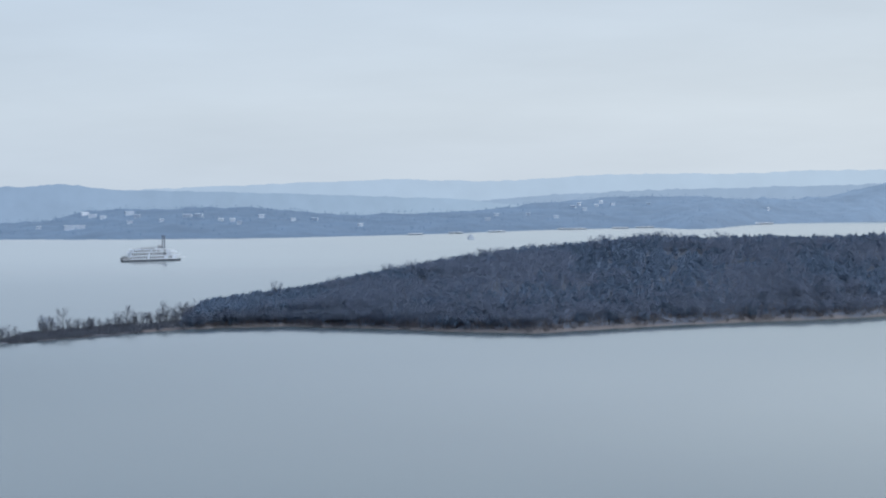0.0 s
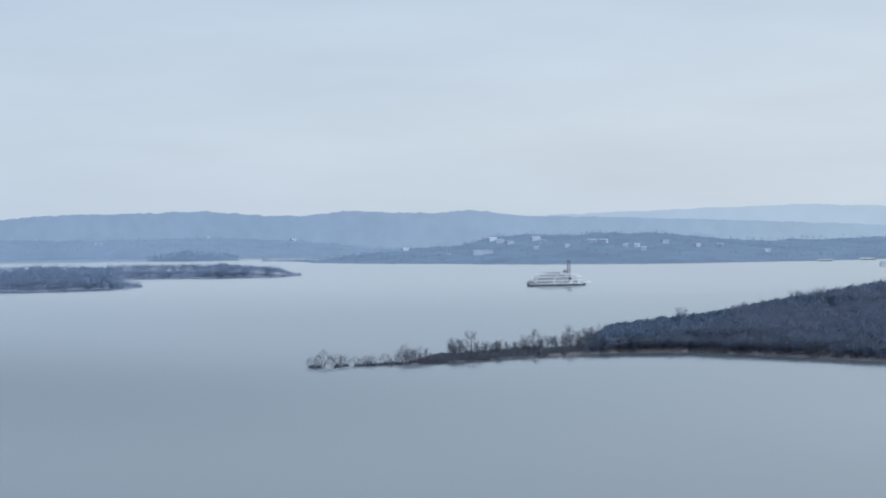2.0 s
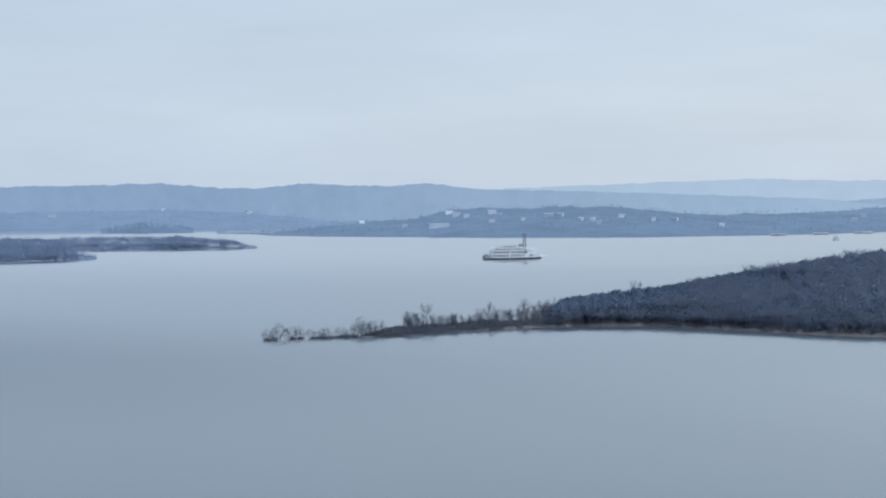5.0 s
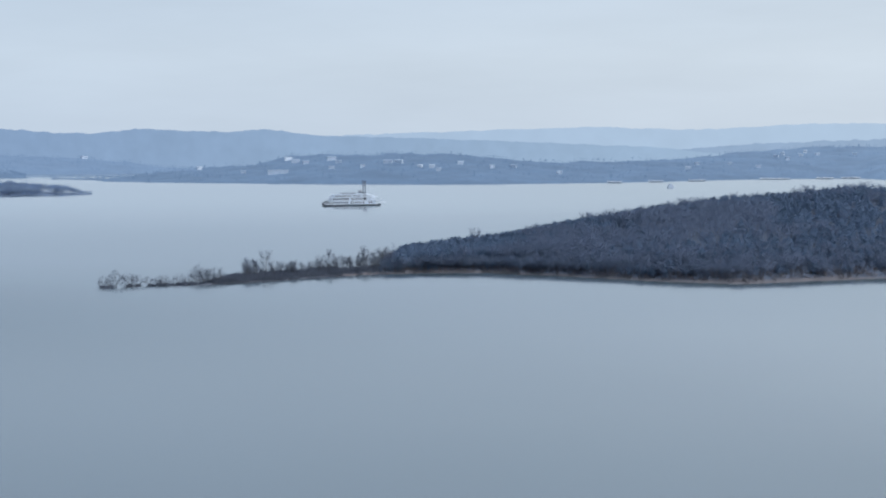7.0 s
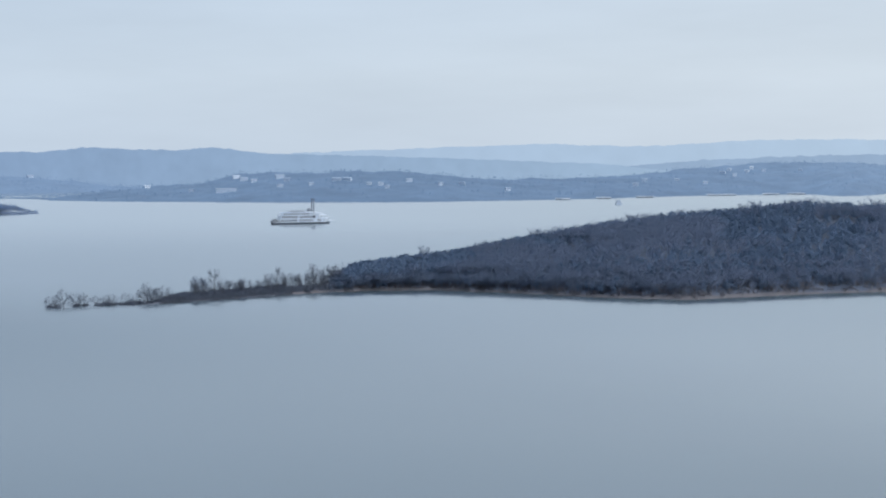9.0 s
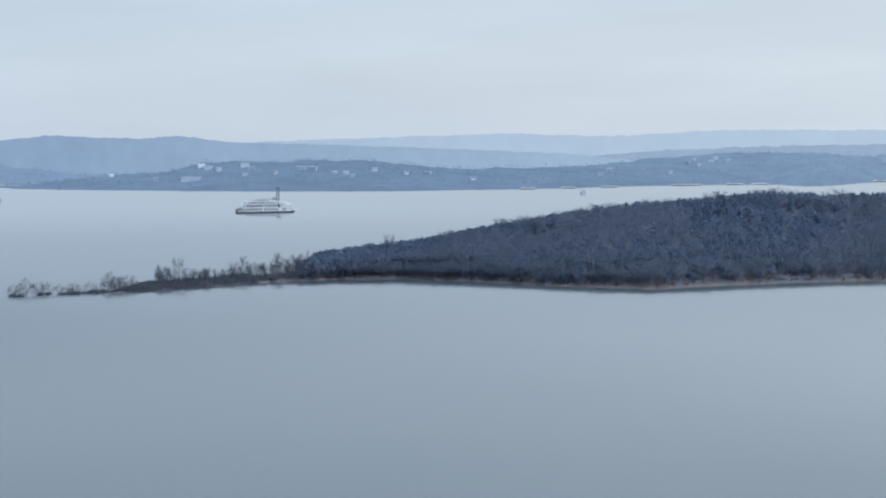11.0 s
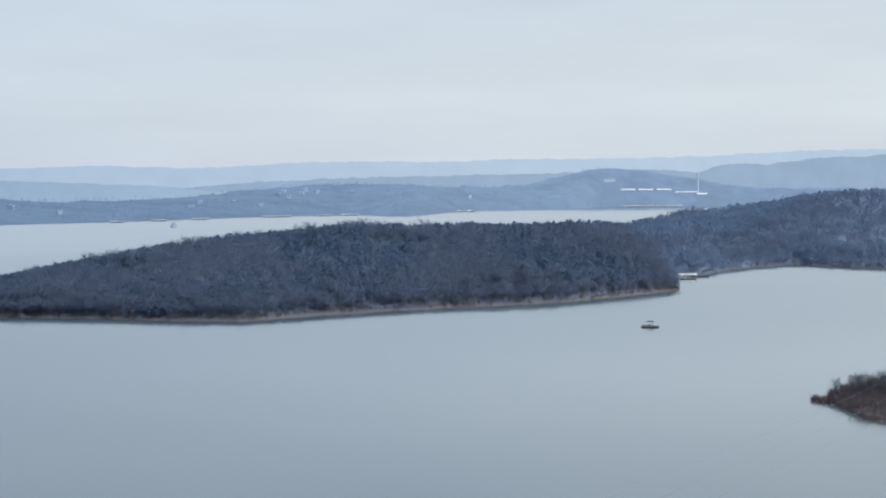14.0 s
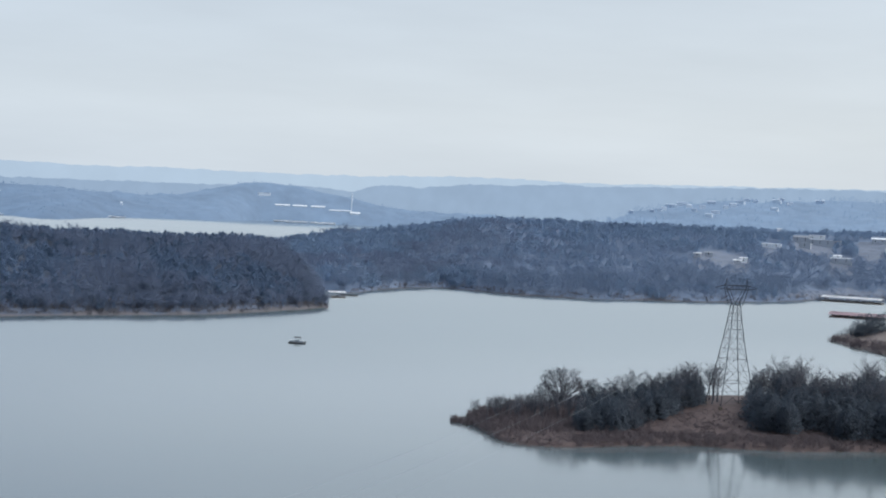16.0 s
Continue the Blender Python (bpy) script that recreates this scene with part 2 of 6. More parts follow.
M_PALEGRASS = material("pale_winter_grass", (0.2, 0.165, 0.152), vary=0.35, big=0.03, small=0.7, bump=0.1)
# twigs lifted and blued in the colour to stand in for haze
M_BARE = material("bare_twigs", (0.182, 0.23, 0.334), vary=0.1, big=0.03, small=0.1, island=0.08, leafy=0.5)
M_PALEWOOD = material("pale_bark", (0.27, 0.32, 0.42), vary=0.2, big=0.03, small=0.3, island=0.3, leafy=0.5)
M_NEARBRUSH = material("russet_brush", (0.166, 0.141, 0.152), vary=0.3, big=0.08, small=0.5, island=0.5, leafy=0.5)
M_NEARPINE = material("near_cedar_needles", (0.095, 0.116, 0.145), vary=0.2, big=0.1, small=0.8, island=0.3, leafy=0.5)
M_NEARBARE = material("near_bare_twigs", (0.128, 0.134, 0.158), vary=0.3, big=0.1, small=0.8, island=0.5, leafy=0.5)
# blue-grey twigs of the spit's trees and thickets
M_DARKTWIG = material("slate_twigs", (0.145, 0.17, 0.228), vary=0.2, big=0.05, small=0.3, island=0.3, leafy=0.5)
# near-black slopes; their tone is haze put in as emission
M_WESTLAND = material("west_slopes", (0.014, 0.015, 0.016), vary=0.1, big=0.006, small=0.02, haze_glow=(0.17, 0.26, 0.405), patchy=0.07)
# slopes of the points, with haze mixed into the colour
M_POINTLAND = material("hazed_point_slopes", (0.15, 0.2, 0.295), vary=0.15, big=0.01, small=0.1)
M_WIRE = material("aluminium_wire", (0.23, 0.26, 0.3), rough=0.5, vary=0.1)
M_BARK = material("tree_bark", (0.105, 0.112, 0.135), vary=0.3, big=0.1, small=2.0, island=0.5)
# needles blued in the colour, in place of haze
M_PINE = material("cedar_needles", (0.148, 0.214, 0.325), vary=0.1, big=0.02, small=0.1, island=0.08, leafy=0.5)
M_BRUSH = material("dry_brush", (0.2, 0.197, 0.228), vary=0.2, big=0.08, small=0.5, island=0.3, leafy=0.5)
# far trees: haze put in as emission over a near-black base
M_FARWOOD = material("far_woods", (0.012, 0.013, 0.014), vary=0.1, big=0.008, small=0.03, haze_glow=(0.12, 0.195, 0.315), haze_glow_right=(0.190, 0.281, 0.420), span=(700, 2100), patchy=0.09)
M_FARBARE = material("far_bare_woods", (0.014, 0.015, 0.017), vary=0.1, big=0.008, small=0.03, haze_glow=(0.13, 0.207, 0.33), haze_glow_right=(0.199, 0.292, 0.432), span=(700, 2100), patchy=0.09)
# mainland woods: paler, bluer copies of the island's, with haze in the colour
M_MIDBARE = material("hazed_bare_woods", (0.222, 0.294, 0.418), vary=0.12, big=0.01, small=0.03, island=0.08, leafy=0.5)
M_MIDPINE = material("hazed_pines", (0.214, 0.302, 0.436), vary=0.12, big=0.01, small=0.03, island=0.08, leafy=0.5)
# trees of the points, raised and blued in the colour as haze
M_POINTBARE = material("hazed_point_woods", (0.3, 0.4, 0.575), vary=0.12, big=0.01, small=0.03, island=0.1, leafy=0.5)
M_POINTPINE = material("hazed_point_pines", (0.28, 0.375, 0.54), vary=0.12, big=0.01, small=0.03, island=0.1, leafy=0.5)
# paints of far buildings, dimmed and blued in the colour for haze
M_FARWHITE = material("hazed_white_paint", (0.37, 0.45, 0.56), vary=0.15, big=0.02, small=0.3)
M_FARPALE = material("hazed_pale_paint", (0.5, 0.57, 0.66), vary=0.1, big=0.1, small=0.5)
M_TOWNWHITE = material("hazed_town_paint", (0.54, 0.61, 0.7), vary=0.12, big=0.02, small=0.3)
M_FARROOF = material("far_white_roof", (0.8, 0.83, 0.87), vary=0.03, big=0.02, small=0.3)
# black funnels, lifted towards blue in the colour to imitate haze
M_FUNNEL = material("hazed_funnel_paint", (0.085, 0.105, 0.145), rough=0.5, vary=0.2)
M_BOATGLASS = material("boat_windows", (0.06, 0.07, 0.09), rough=0.2, vary=0.15)
# roof grey with the bluish haze put into the colour
M_FARGREY = material("hazed_grey_roof", (0.36, 0.43, 0.54), vary=0.2, big=0.02, small=0.3)
# far slopes and ridges, lit by emission that imitates haze
M_FARLAND = material("far_slopes", (0.012, 0.013, 0.014), vary=0.1, big=0.008, small=0.03, haze_glow=(0.126, 0.203, 0.326), haze_glow_right=(0.194, 0.287, 0.427), span=(700, 2100), patchy=0.15)
M_RIDGE = material("distant_ridge", (0.012, 0.013, 0.014), vary=0.3, big=0.005, small=0.02, haze_glow=(0.235, 0.33, 0.468), haze_glow_right=(0.3, 0.4, 0.53), patchy=0.06)
M_RIDGE_LEFT = material("wooded_ridge", (0.012, 0.013, 0.014), vary=0.3, big=0.006, small=0.025, haze_glow=(0.225, 0.325, 0.478), haze_glow_right=(0.31, 0.42, 0.55), span=(-900, 900), patchy=0.06)
M_PALE = material("farthest_ridge", (0.012, 0.013, 0.014), vary=0.25, big=0.004, small=0.015, haze_glow=(0.325, 0.434, 0.578), haze_glow_right=(0.445, 0.555, 0.668), patchy=0.04)
M_BOATWHITE = material("showboat_paint", (0.66, 0.725, 0.815), rough=0.5, vary=0.06, big=0.1, small=2)
M_OFFWHITE = material("weathered_white", (0.76, 0.78, 0.81), rough=0.7, vary=0.1, big=0.1, small=1)
M_HULL = material("dark_hull_paint", (0.06, 0.08, 0.105), rough=0.45, vary=0.2, small=1)
M_GLASS = material("dark_window_glass", (0.03, 0.035, 0.045), rough=0.1, vary=0.1, spec=0.6)
M_STACK = material("black_funnel_paint", (0.035, 0.04, 0.05), rough=0.5, vary=0.2)
M_TRIM = material("blue_grey_trim", (0.25, 0.27, 0.3), rough=0.6, vary=0.15)
# floats and posts of far docks, coloured like the hazed shore behind
M_DOCKDARK = material("hazed_dock_grey", (0.13, 0.16, 0.21), rough=0.7, vary=0.15)
M_STEEL = material("galvanised_steel", (0.042, 0.049, 0.064), rough=0.6, metal=0.1, vary=0.2, small=1.5)
M_ROOF = material("metal_roof_white", (0.93, 0.93, 0.94), rough=0.45, vary=0.04, big=0.05, small=0.5)
M_ROOFGREY = material("grey_shingles", (0.3, 0.32, 0.36), rough=0.8, vary=0.2, small=0.6)
M_PINK = material("faded_red_roof", (0.56, 0.42, 0.45), rough=0.6, vary=0.12)
# tan walls turned blue-grey in the colour, standing in for haze
M_STONE = material("hazed_tan_wall", (0.4, 0.425, 0.475), rough=0.85, vary=0.12, small=0.5)
M_TIMBER = material("dock_timber", (0.12, 0.10, 0.085), rough=0.85, vary=0.25, small=2)
M_TAN = material("grey_vinyl", (0.25, 0.275, 0.3), rough=0.6, vary=0.15)
M_LOG = material("peeled_log", (0.33, 0.2, 0.105), rough=0.7, vary=0.2, big=13, small=40, bump=0.003, tint=(0.54, 0.39, 0.245))
# green of the sill, about half as bright as the corner board's
M_SILL = material("sill_green", (0.05, 0.075, 0.078), rough=0.6, vary=0.14, big=1.0, small=9, bump=0.003)
M_GREEN = material("green_painted_wood", (0.104, 0.145, 0.146), rough=0.55, vary=0.14, big=1.0, small=9, bump=0.003)
M_GREENROOF = material("green_metal_roof", (0.045, 0.075, 0.065), rough=0.5, metal=0.2, vary=0.2, big=0.8, small=6)
M_GREENDARK = material("dark_green_trim", (0.05, 0.065, 0.06), rough=0.6, vary=0.2, big=1, small=8)
M_GUTTER = material("downpipe_paint", (0.075, 0.11, 0.1), rough=0.5, vary=0.15, small=6)


# ---------------------------------------------------------------- mesh tools
def part(name, bm, mat, parent=None, label=""):
    me = bpy.data.meshes.new(name)
    bm.normal_update()
    bm.to_mesh(me)
    bm.free()
    me.materials.append(mat)
    ob = new(name, me)
    if parent is not None:
        ob.parent = parent
    if label:
        ob["label"] = label
    return ob


def raw(name, verts, faces, mat, smooth=False, normals=None):
    """One mesh from numpy arrays; faces are all triangles or all quads."""
    me = bpy.data.meshes.new(name)
    verts, faces = np.asarray(verts, np.float32), np.asarray(faces, np.int32)
    k = faces.shape[1]
    me.vertices.add(len(verts))
    me.vertices.foreach_set("co", verts.ravel())
    me.loops.add(faces.size)
    me.loops.foreach_set("vertex_index", faces.ravel())
    me.polygons.add(len(faces))
    me.polygons.foreach_set("loop_start", np.arange(0, faces.size, k, dtype=np.int32))
    if smooth:
        me.polygons.foreach_set("use_smooth", np.ones(len(faces), bool))
    me.update(calc_edges=True)
    if normals is not None:
        me.attributes.new("custom_normal", "FLOAT_VECTOR", "POINT").data.foreach_set("vector", np.asarray(normals, np.float32).ravel())
    me.materials.append(mat)
    return new(name, me)


def thing(name, m, label, category, group=""):
    ob = new(name)
    ob.empty_display_size = 0.1
    ob.matrix_world = m
    return tagged(ob, label, category, group)


def box(bm, x0, x1, y0, y1, z0, z1, bevel=0.0):
    r = bmesh.ops.create_cube(bm, size=1.0)
    vs = r["verts"]
    for v in vs:
        v.co = Vector((x0 + (v.co.x + 0.5) * (x1 - x0), y0 + (v.co.y + 0.5) * (y1 - y0), z0 + (v.co.z + 0.5) * (z1 - z0)))
    if bevel:
        es = list({ed for v in vs for ed in v.link_edges})
        bmesh.ops.bevel(bm, geom=es, offset=bevel, segments=2, affect="EDGES", profile=0.5)
    return bm


def boxed(*a, **k):
    return box(bmesh.new(), *a, **k)


def rod(bm, p, q, r0, r1=None, sides=6):
    p, q = Vector(p), Vector(q)
    r1 = r0 if r1 is None else r1
    m = Matrix.Translation((p + q) / 2) @ (q - p).to_track_quat("Z", "Y").to_matrix().to_4x4()
    bmesh.ops.create_cone(bm, cap_ends=True, segments=sides, radius1=r0, radius2=r1, depth=(q - p).length, matrix=m)
    return bm


def rodded(*a, **k):
    return rod(bmesh.new(), *a, **k)


def at(turn, dist, z=0.0):
    """A place by its bearing from the bluff, in degrees to the right of the lake's axis, and its distance."""
    a = radians(turn)
    return Vector((dist * math.sin(a), dist * math.cos(a), z))


def stand(turn, dist, z=0.0, heading=0.0):
    """A pose there; heading 0 faces the bluff."""
    p = at(turn, dist, z)
    return pose(p.x, p.y, p.z, 0, 0, -turn + heading)


def grain(x, y, seed=0):
    """Smooth value noise of one octave, 0 to 1."""
    x, y = np.asarray(x, float), np.asarray(y, float)
    i, j = np.floor(x).astype(np.int64), np.floor(y).astype(np.int64)
    u, v = x - i, y - j
    u, v = u * u * (3 - 2 * u), v * v * (3 - 2 * v)

    def h(a, b):
        k = (a * 374761393 + b * 668265263 + seed * 974634777) & 0xFFFFFFFF
        k = ((k ^ (k >> 13)) * 1274126177) & 0xFFFFFFFF
        return ((k ^ (k >> 16)) & 0xFFFF) / 65535.0

    return (h(i, j) * (1 - u) + h(i + 1, j) * u) * (1 - v) + (h(i, j + 1) * (1 - u) + h(i + 1, j + 1) * u) * v


def rough(x, y, seed=0, octaves=4):
    s, a, t = 0.0, 0.5, 0.0
    for k in range(octaves):
        s, t = s + a * grain(x * 2**k, y * 2**k, seed + k), t + a
        a *= 0.5
    return s / t * 2 - 1


def curve(table, a):
    """Smooth value along a short table of (bearing, value)."""
    t = np.array(table, float)
    a = np.asarray(a, float)
    k = np.linspace(t[0, 0], t[-1, 0], 400)
    v = np.interp(k, t[:, 0], t[:, 1])
    w = max(1, int(0.35 / max(1e-6, k[1] - k[0])))
    ker = np.ones(2 * w + 1) / (2 * w + 1)
    v = np.convolve(np.pad(v, w, mode="edge"), ker, mode="valid")
    return np.interp(a, k, v)


# ---------------------------------------------------------------- the lake and its shores
class Land:
    """A stretch of shore by bearing: front waterline, crest line with its height, and back waterline."""

    def __init__(self, front, crest, height, back, ragged=6.0, lumps=2.0, seed=1, power=0.8):
        self.front_t, self.crest_t, self.height_t, self.back_t = front, crest, height, back
        self.ragged, self.lumps, self.seed, self.power = ragged, lumps, seed, power
        self.a0, self.a1 = front[0][0], front[-1][0]

    def lines(self, a):
        f = curve(self.front_t, a) + self.ragged * rough(np.asarray(a) * 2.2, np.zeros_like(a) + 3.3, self.seed)
        c = np.maximum(curve(self.crest_t, a), f + 1.0)
        b = np.maximum(curve(self.back_t, a) + self.ragged * rough(np.asarray(a) * 1.7, np.zeros_like(a) + 9.1, self.seed), c + 1.0)
        return f, c, b, curve(self.height_t, a)

    def z(self, a, d):
        f, c, b, h = self.lines(a)
        u = np.clip((d - f) / (c - f), -1, 1)
        w = np.clip((b - d) / (b - c), -1, 1)
        s = np.minimum(u, w)
        rise = np.where(s > 0, np.abs(s) ** self.power, 0)
        x, y = d * np.sin(np.radians(a)), d * np.cos(np.radians(a))
        lump = self.lumps * rough(x / 45, y / 45, self.seed + 20) * np.clip(s * 3, 0, 1)
        bank = 1.2 * np.clip(s * 25, 0, 1) * np.clip(h + 1, 0, 1)
        return np.where(s > 0, h * rise + lump + bank, s * 30 - 0.05)

    def build(self, name, mat, na=240, nd=40, label=""):
        a = np.linspace(self.a0, self.a1, na)
        f, c, b, _ = self.lines(a)
        s = np.concatenate([np.array([-0.06, 0.0]), np.linspace(0.02, 1, nd), np.linspace(1.06, 2, 14), [2.06]])
        A = np.repeat(a[:, None], len(s), 1)
        D = np.where(s[None] <= 1, f[:, None] + (c - f)[:, None] * s[None], c[:, None] + (b - c)[:, None] * (s[None] - 1))
        Z = self.z(A.ravel(), D.ravel()).reshape(A.shape)
        R = np.radians(A)
        V = np.stack([D * np.sin(R), D * np.cos(R), Z], -1).reshape(-1, 3)
        i, j = np.meshgrid(np.arange(na - 1), np.arange(len(s) - 1), indexing="ij")
        q = (i * len(s) + j).ravel()
        F = np.stack([q, q + 1, q + len(s) + 1, q + len(s)], -1)
        return tagged(raw(name, V, F, mat, smooth=True), label, "land", kind="structure")

    def sample(self, n, rng, a0=None, a1=None, s0=0.0, s1=1.3):
        """n random places: bearing, distance, height; s: 0 the front waterline, 1 the crest, 2 the back."""
        a = rng.uniform(self.a0 if a0 is None else a0, self.a1 if a1 is None else a1, n)
        f, c, b, _ = self.lines(a)
        s = rng.uniform(s0, s1, n)
        d = np.where(s <= 1, f + (c - f) * s, c + (b - c) * (s - 1))
        return a, d, self.z(a, d)

    def meet(self, a, el):
        """The distance at which the sight line at that bearing and slope meets the front slope."""
        f, c, _, _ = self.lines(np.array([a]))
        d = np.linspace(f[0], c[0], 300)
        z = self.z(np.full(300, a), d)
        over = np.nonzero(z >= EYE[2] + d * math.tan(radians(el)))[0]
        k = over[0] if len(over) else 299
        return float(d[k]), float(z[k])


rng = np.random.default_rng(5)

# the lake: one sheet to the horizon
bm = bmesh.new()
bm.faces.new([bm.verts.new(p) for p in ((-13000, -6500, 0), (13000, -6500, 0), (0, 15000, 0))])
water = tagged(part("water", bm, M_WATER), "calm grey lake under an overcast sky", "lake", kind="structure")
bm = bmesh.new()
bm.faces.new([bm.verts.new(p) for p in ((-13000, -6500, -30), (13000, -6500, -30), (0, 15000, -30))])
tagged(part("ground", bm, M_LITTER), "dark lake bed under the water", "ground", kind="structure")

# the wooded island with its thin spit
isle = Land(
    front=[(-0.8, 1012), (0.5, 1027), (2.4, 1043), (4.4, 1042), (6.4, 1026), (8.3, 1008), (10.3, 984), (12.2, 972), (13.5, 970), (14.6, 983), (16.4, 1006), (18.4, 1030), (20.4, 1050), (22.3, 1070), (24.3, 1094), (26.2, 1144), (27.5, 1186), (28.35, 1214)],
    crest=[(-0.8, 1030), (1.5, 1062), (4.6, 1115), (8.5, 1165), (12.4, 1215), (16.3, 1240), (20, 1250), (24, 1270), (26.5, 1290), (27.6, 1262), (28.35, 1236)],
    height=[(-0.8, 0.5), (0.7, 1.2), (1.5, 3), (2.3, 6), (3.6, 8), (4.6, 10), (6.5, 14), (8.5, 19), (10.5, 25.5), (12.4, 31), (14.3, 35), (16.3, 39.5), (17.2, 41), (18.2, 40), (22, 39), (25.6, 39), (26.6, 35), (27.4, 22), (28.0, 8), (28.35, 0.3)],
    back=[(-0.8, 1060), (1.5, 1110), (4.6, 1190), (8.5, 1290), (12.4, 1400), (16.3, 1480), (20, 1520), (24, 1600), (26.5, 1560), (27.6, 1400), (28.35, 1260)],
    ragged=5, lumps=2.0, seed=3, power=0.75)
isle.build("island_ground", M_ISLESOIL, 320, 46, "wooded island hill with dark leaf litter")
spit = Land(
    front=[(-8.75, 958), (-7.2, 950), (-5.3, 962), (-3.4, 978), (-1.5, 1000), (-0.6, 1014)],
    crest=[(-8.75, 961), (-7.2, 957), (-5.3, 972), (-3.4, 992), (-1.5, 1018), (-0.6, 1034)],
    height=[(-8.75, -2.2), (-8, -2), (-7.2, -1.8), (-6.0, -1.4), (-5.3, -0.7), (-4.3, 0.5), (-1.5, 1.0), (-0.6, 1.2)],
    back=[(-8.75, 966), (-7.2, 966), (-5.3, 985), (-3.4, 1010), (-1.5, 1040), (-0.6, 1062)],
    ragged=3, lumps=0.5, seed=8)
spit.build("spit_ground", M_SPITSOIL, 160, 12, "low brushy spit running out from the island")

# the wooded mainland behind the cove
main = Land(
    front=[(24.6, 1700), (27, 1540), (28.2, 1420), (28.7, 1395), (29.3, 1400), (30.0, 1470), (31, 1530), (32.3, 1565), (33.5, 1535), (35.4, 1500), (37.4, 1505), (39.3, 1535), (41.2, 1565), (43, 1625), (44.2, 1682), (45, 1750), (46, 1795), (48, 1840), (56, 1930)],
    crest=[(24.6, 1760), (27.6, 1850), (30, 1950), (33, 2050), (38, 2100), (44, 2250), (56, 2400)],
    height=[(24.6, 2), (25.6, 15), (26.6, 24), (27.6, 28), (28.5, 35), (30.4, 40), (31.4, 46), (32.9, 55), (34.3, 56), (36, 58), (39, 57.5), (42, 58), (44.8, 61), (50, 66), (56, 70)],
    back=[(24.6, 1850), (27.6, 2300), (33, 2700), (44, 3100), (56, 3300)],
    ragged=8, lumps=4, seed=13, power=0.8)


# fields and yards on the mainland slope: bearing, slope of the sight line, half width and half depth
YARDS = [(41.8, -1.45, 1.1, 70), (43.4, -1.0, 0.45, 55), (44.75, -0.78, 0.85, 95), (45.72, -1.36, 0.5, 60), (47.0, -0.75, 1.0, 80), (46.6, -1.05, 0.5, 40)]


def clearing(a, d):
    """Above 0 where the mainland slope lies open: fields and yards high on the right, and a bare bank by the docks."""
    a, d = np.asarray(a, float), np.asarray(d, float)
    best = np.clip((a - 43.6) / 0.8, 0, 1) * 0.6 - np.abs(d - main.lines(a)[0] - 24) / 45 + 0.5 * rough(a * 2.0, d / 40, 79) - 0.25
    for b, el, w, dp in YARDS:
        far_ = main.meet(b, el)[0] - 30
        best = np.maximum(best, 0.8 - ((a - b) / w) ** 2 - ((d - far_) / (dp + 45)) ** 2 + 0.45 * rough(a * 2.4, d / 35, 77))
    return best


ga, gd = np.meshgrid(np.linspace(40.4, 49, 160), np.linspace(1560, 2320, 150), indexing="ij")
gz = main.z(ga.ravel(), gd.ravel()) + 0.35 - 2.4 * np.clip(-clearing(ga.ravel(), gd.ravel()) * 7, 0, 1)
gr = np.radians(ga.ravel())
i, j = np.meshgrid(np.arange(159), np.arange(149), indexing="ij")
q = (i * 150 + j).ravel()
tagged(raw("meadow", np.stack([gd.ravel() * np.sin(gr), gd.ravel() * np.cos(gr), gz], -1), np.stack([q, q + 1, q + 151, q + 150], -1), M_MEADOW, smooth=True), "pale winter meadows between the mainland woods", "meadow", kind="structure")
main.build("mainland_ground", M_MAINSOIL, 260, 46, "wooded mainland hill behind the cove")

# the low wooded points on the far side of the open water
left_near = Land(front=[(-27, 2150), (-22, 1975), (-19.6, 1972), (-18.95, 2010)], crest=[(-27, 2230), (-22, 2070), (-19.6, 2040), (-18.95, 2030)],
                 height=[(-27, 14), (-22, 9), (-20, 5), (-18.95, 0.2)], back=[(-27, 2500), (-22, 2300), (-19.6, 2100), (-18.95, 2050)], ragged=4, lumps=1, seed=31)
left_mid = Land(front=[(-27, 2300), (-19, 2262), (-16.5, 2260), (-14.7, 2285), (-14.15, 2310)], crest=[(-27, 2420), (-19, 2380), (-16.5, 2350), (-14.15, 2340)],
                height=[(-27, 22), (-20.3, 17), (-17.5, 13), (-15.2, 10), (-14.15, 0.2)], back=[(-27, 2700), (-19, 2600), (-16.5, 2480), (-14.15, 2370)], ragged=4, lumps=1, seed=33)
left_far = Land(front=[(-27, 2740), (-14.3, 2715), (-11.8, 2697), (-8.75, 2710)], crest=[(-27, 2860), (-14.3, 2810), (-10.6, 2750), (-8.75, 2730)],
                height=[(-27, 10), (-17, 8), (-13, 7), (-11.4, 6.5), (-10, 1.5), (-8.75, 0.0)], back=[(-27, 3000), (-14.3, 2900), (-10.6, 2800), (-8.75, 2750)], ragged=4, lumps=1, seed=35)
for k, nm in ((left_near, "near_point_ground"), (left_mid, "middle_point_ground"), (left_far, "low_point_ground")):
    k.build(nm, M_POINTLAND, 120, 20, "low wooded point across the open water")

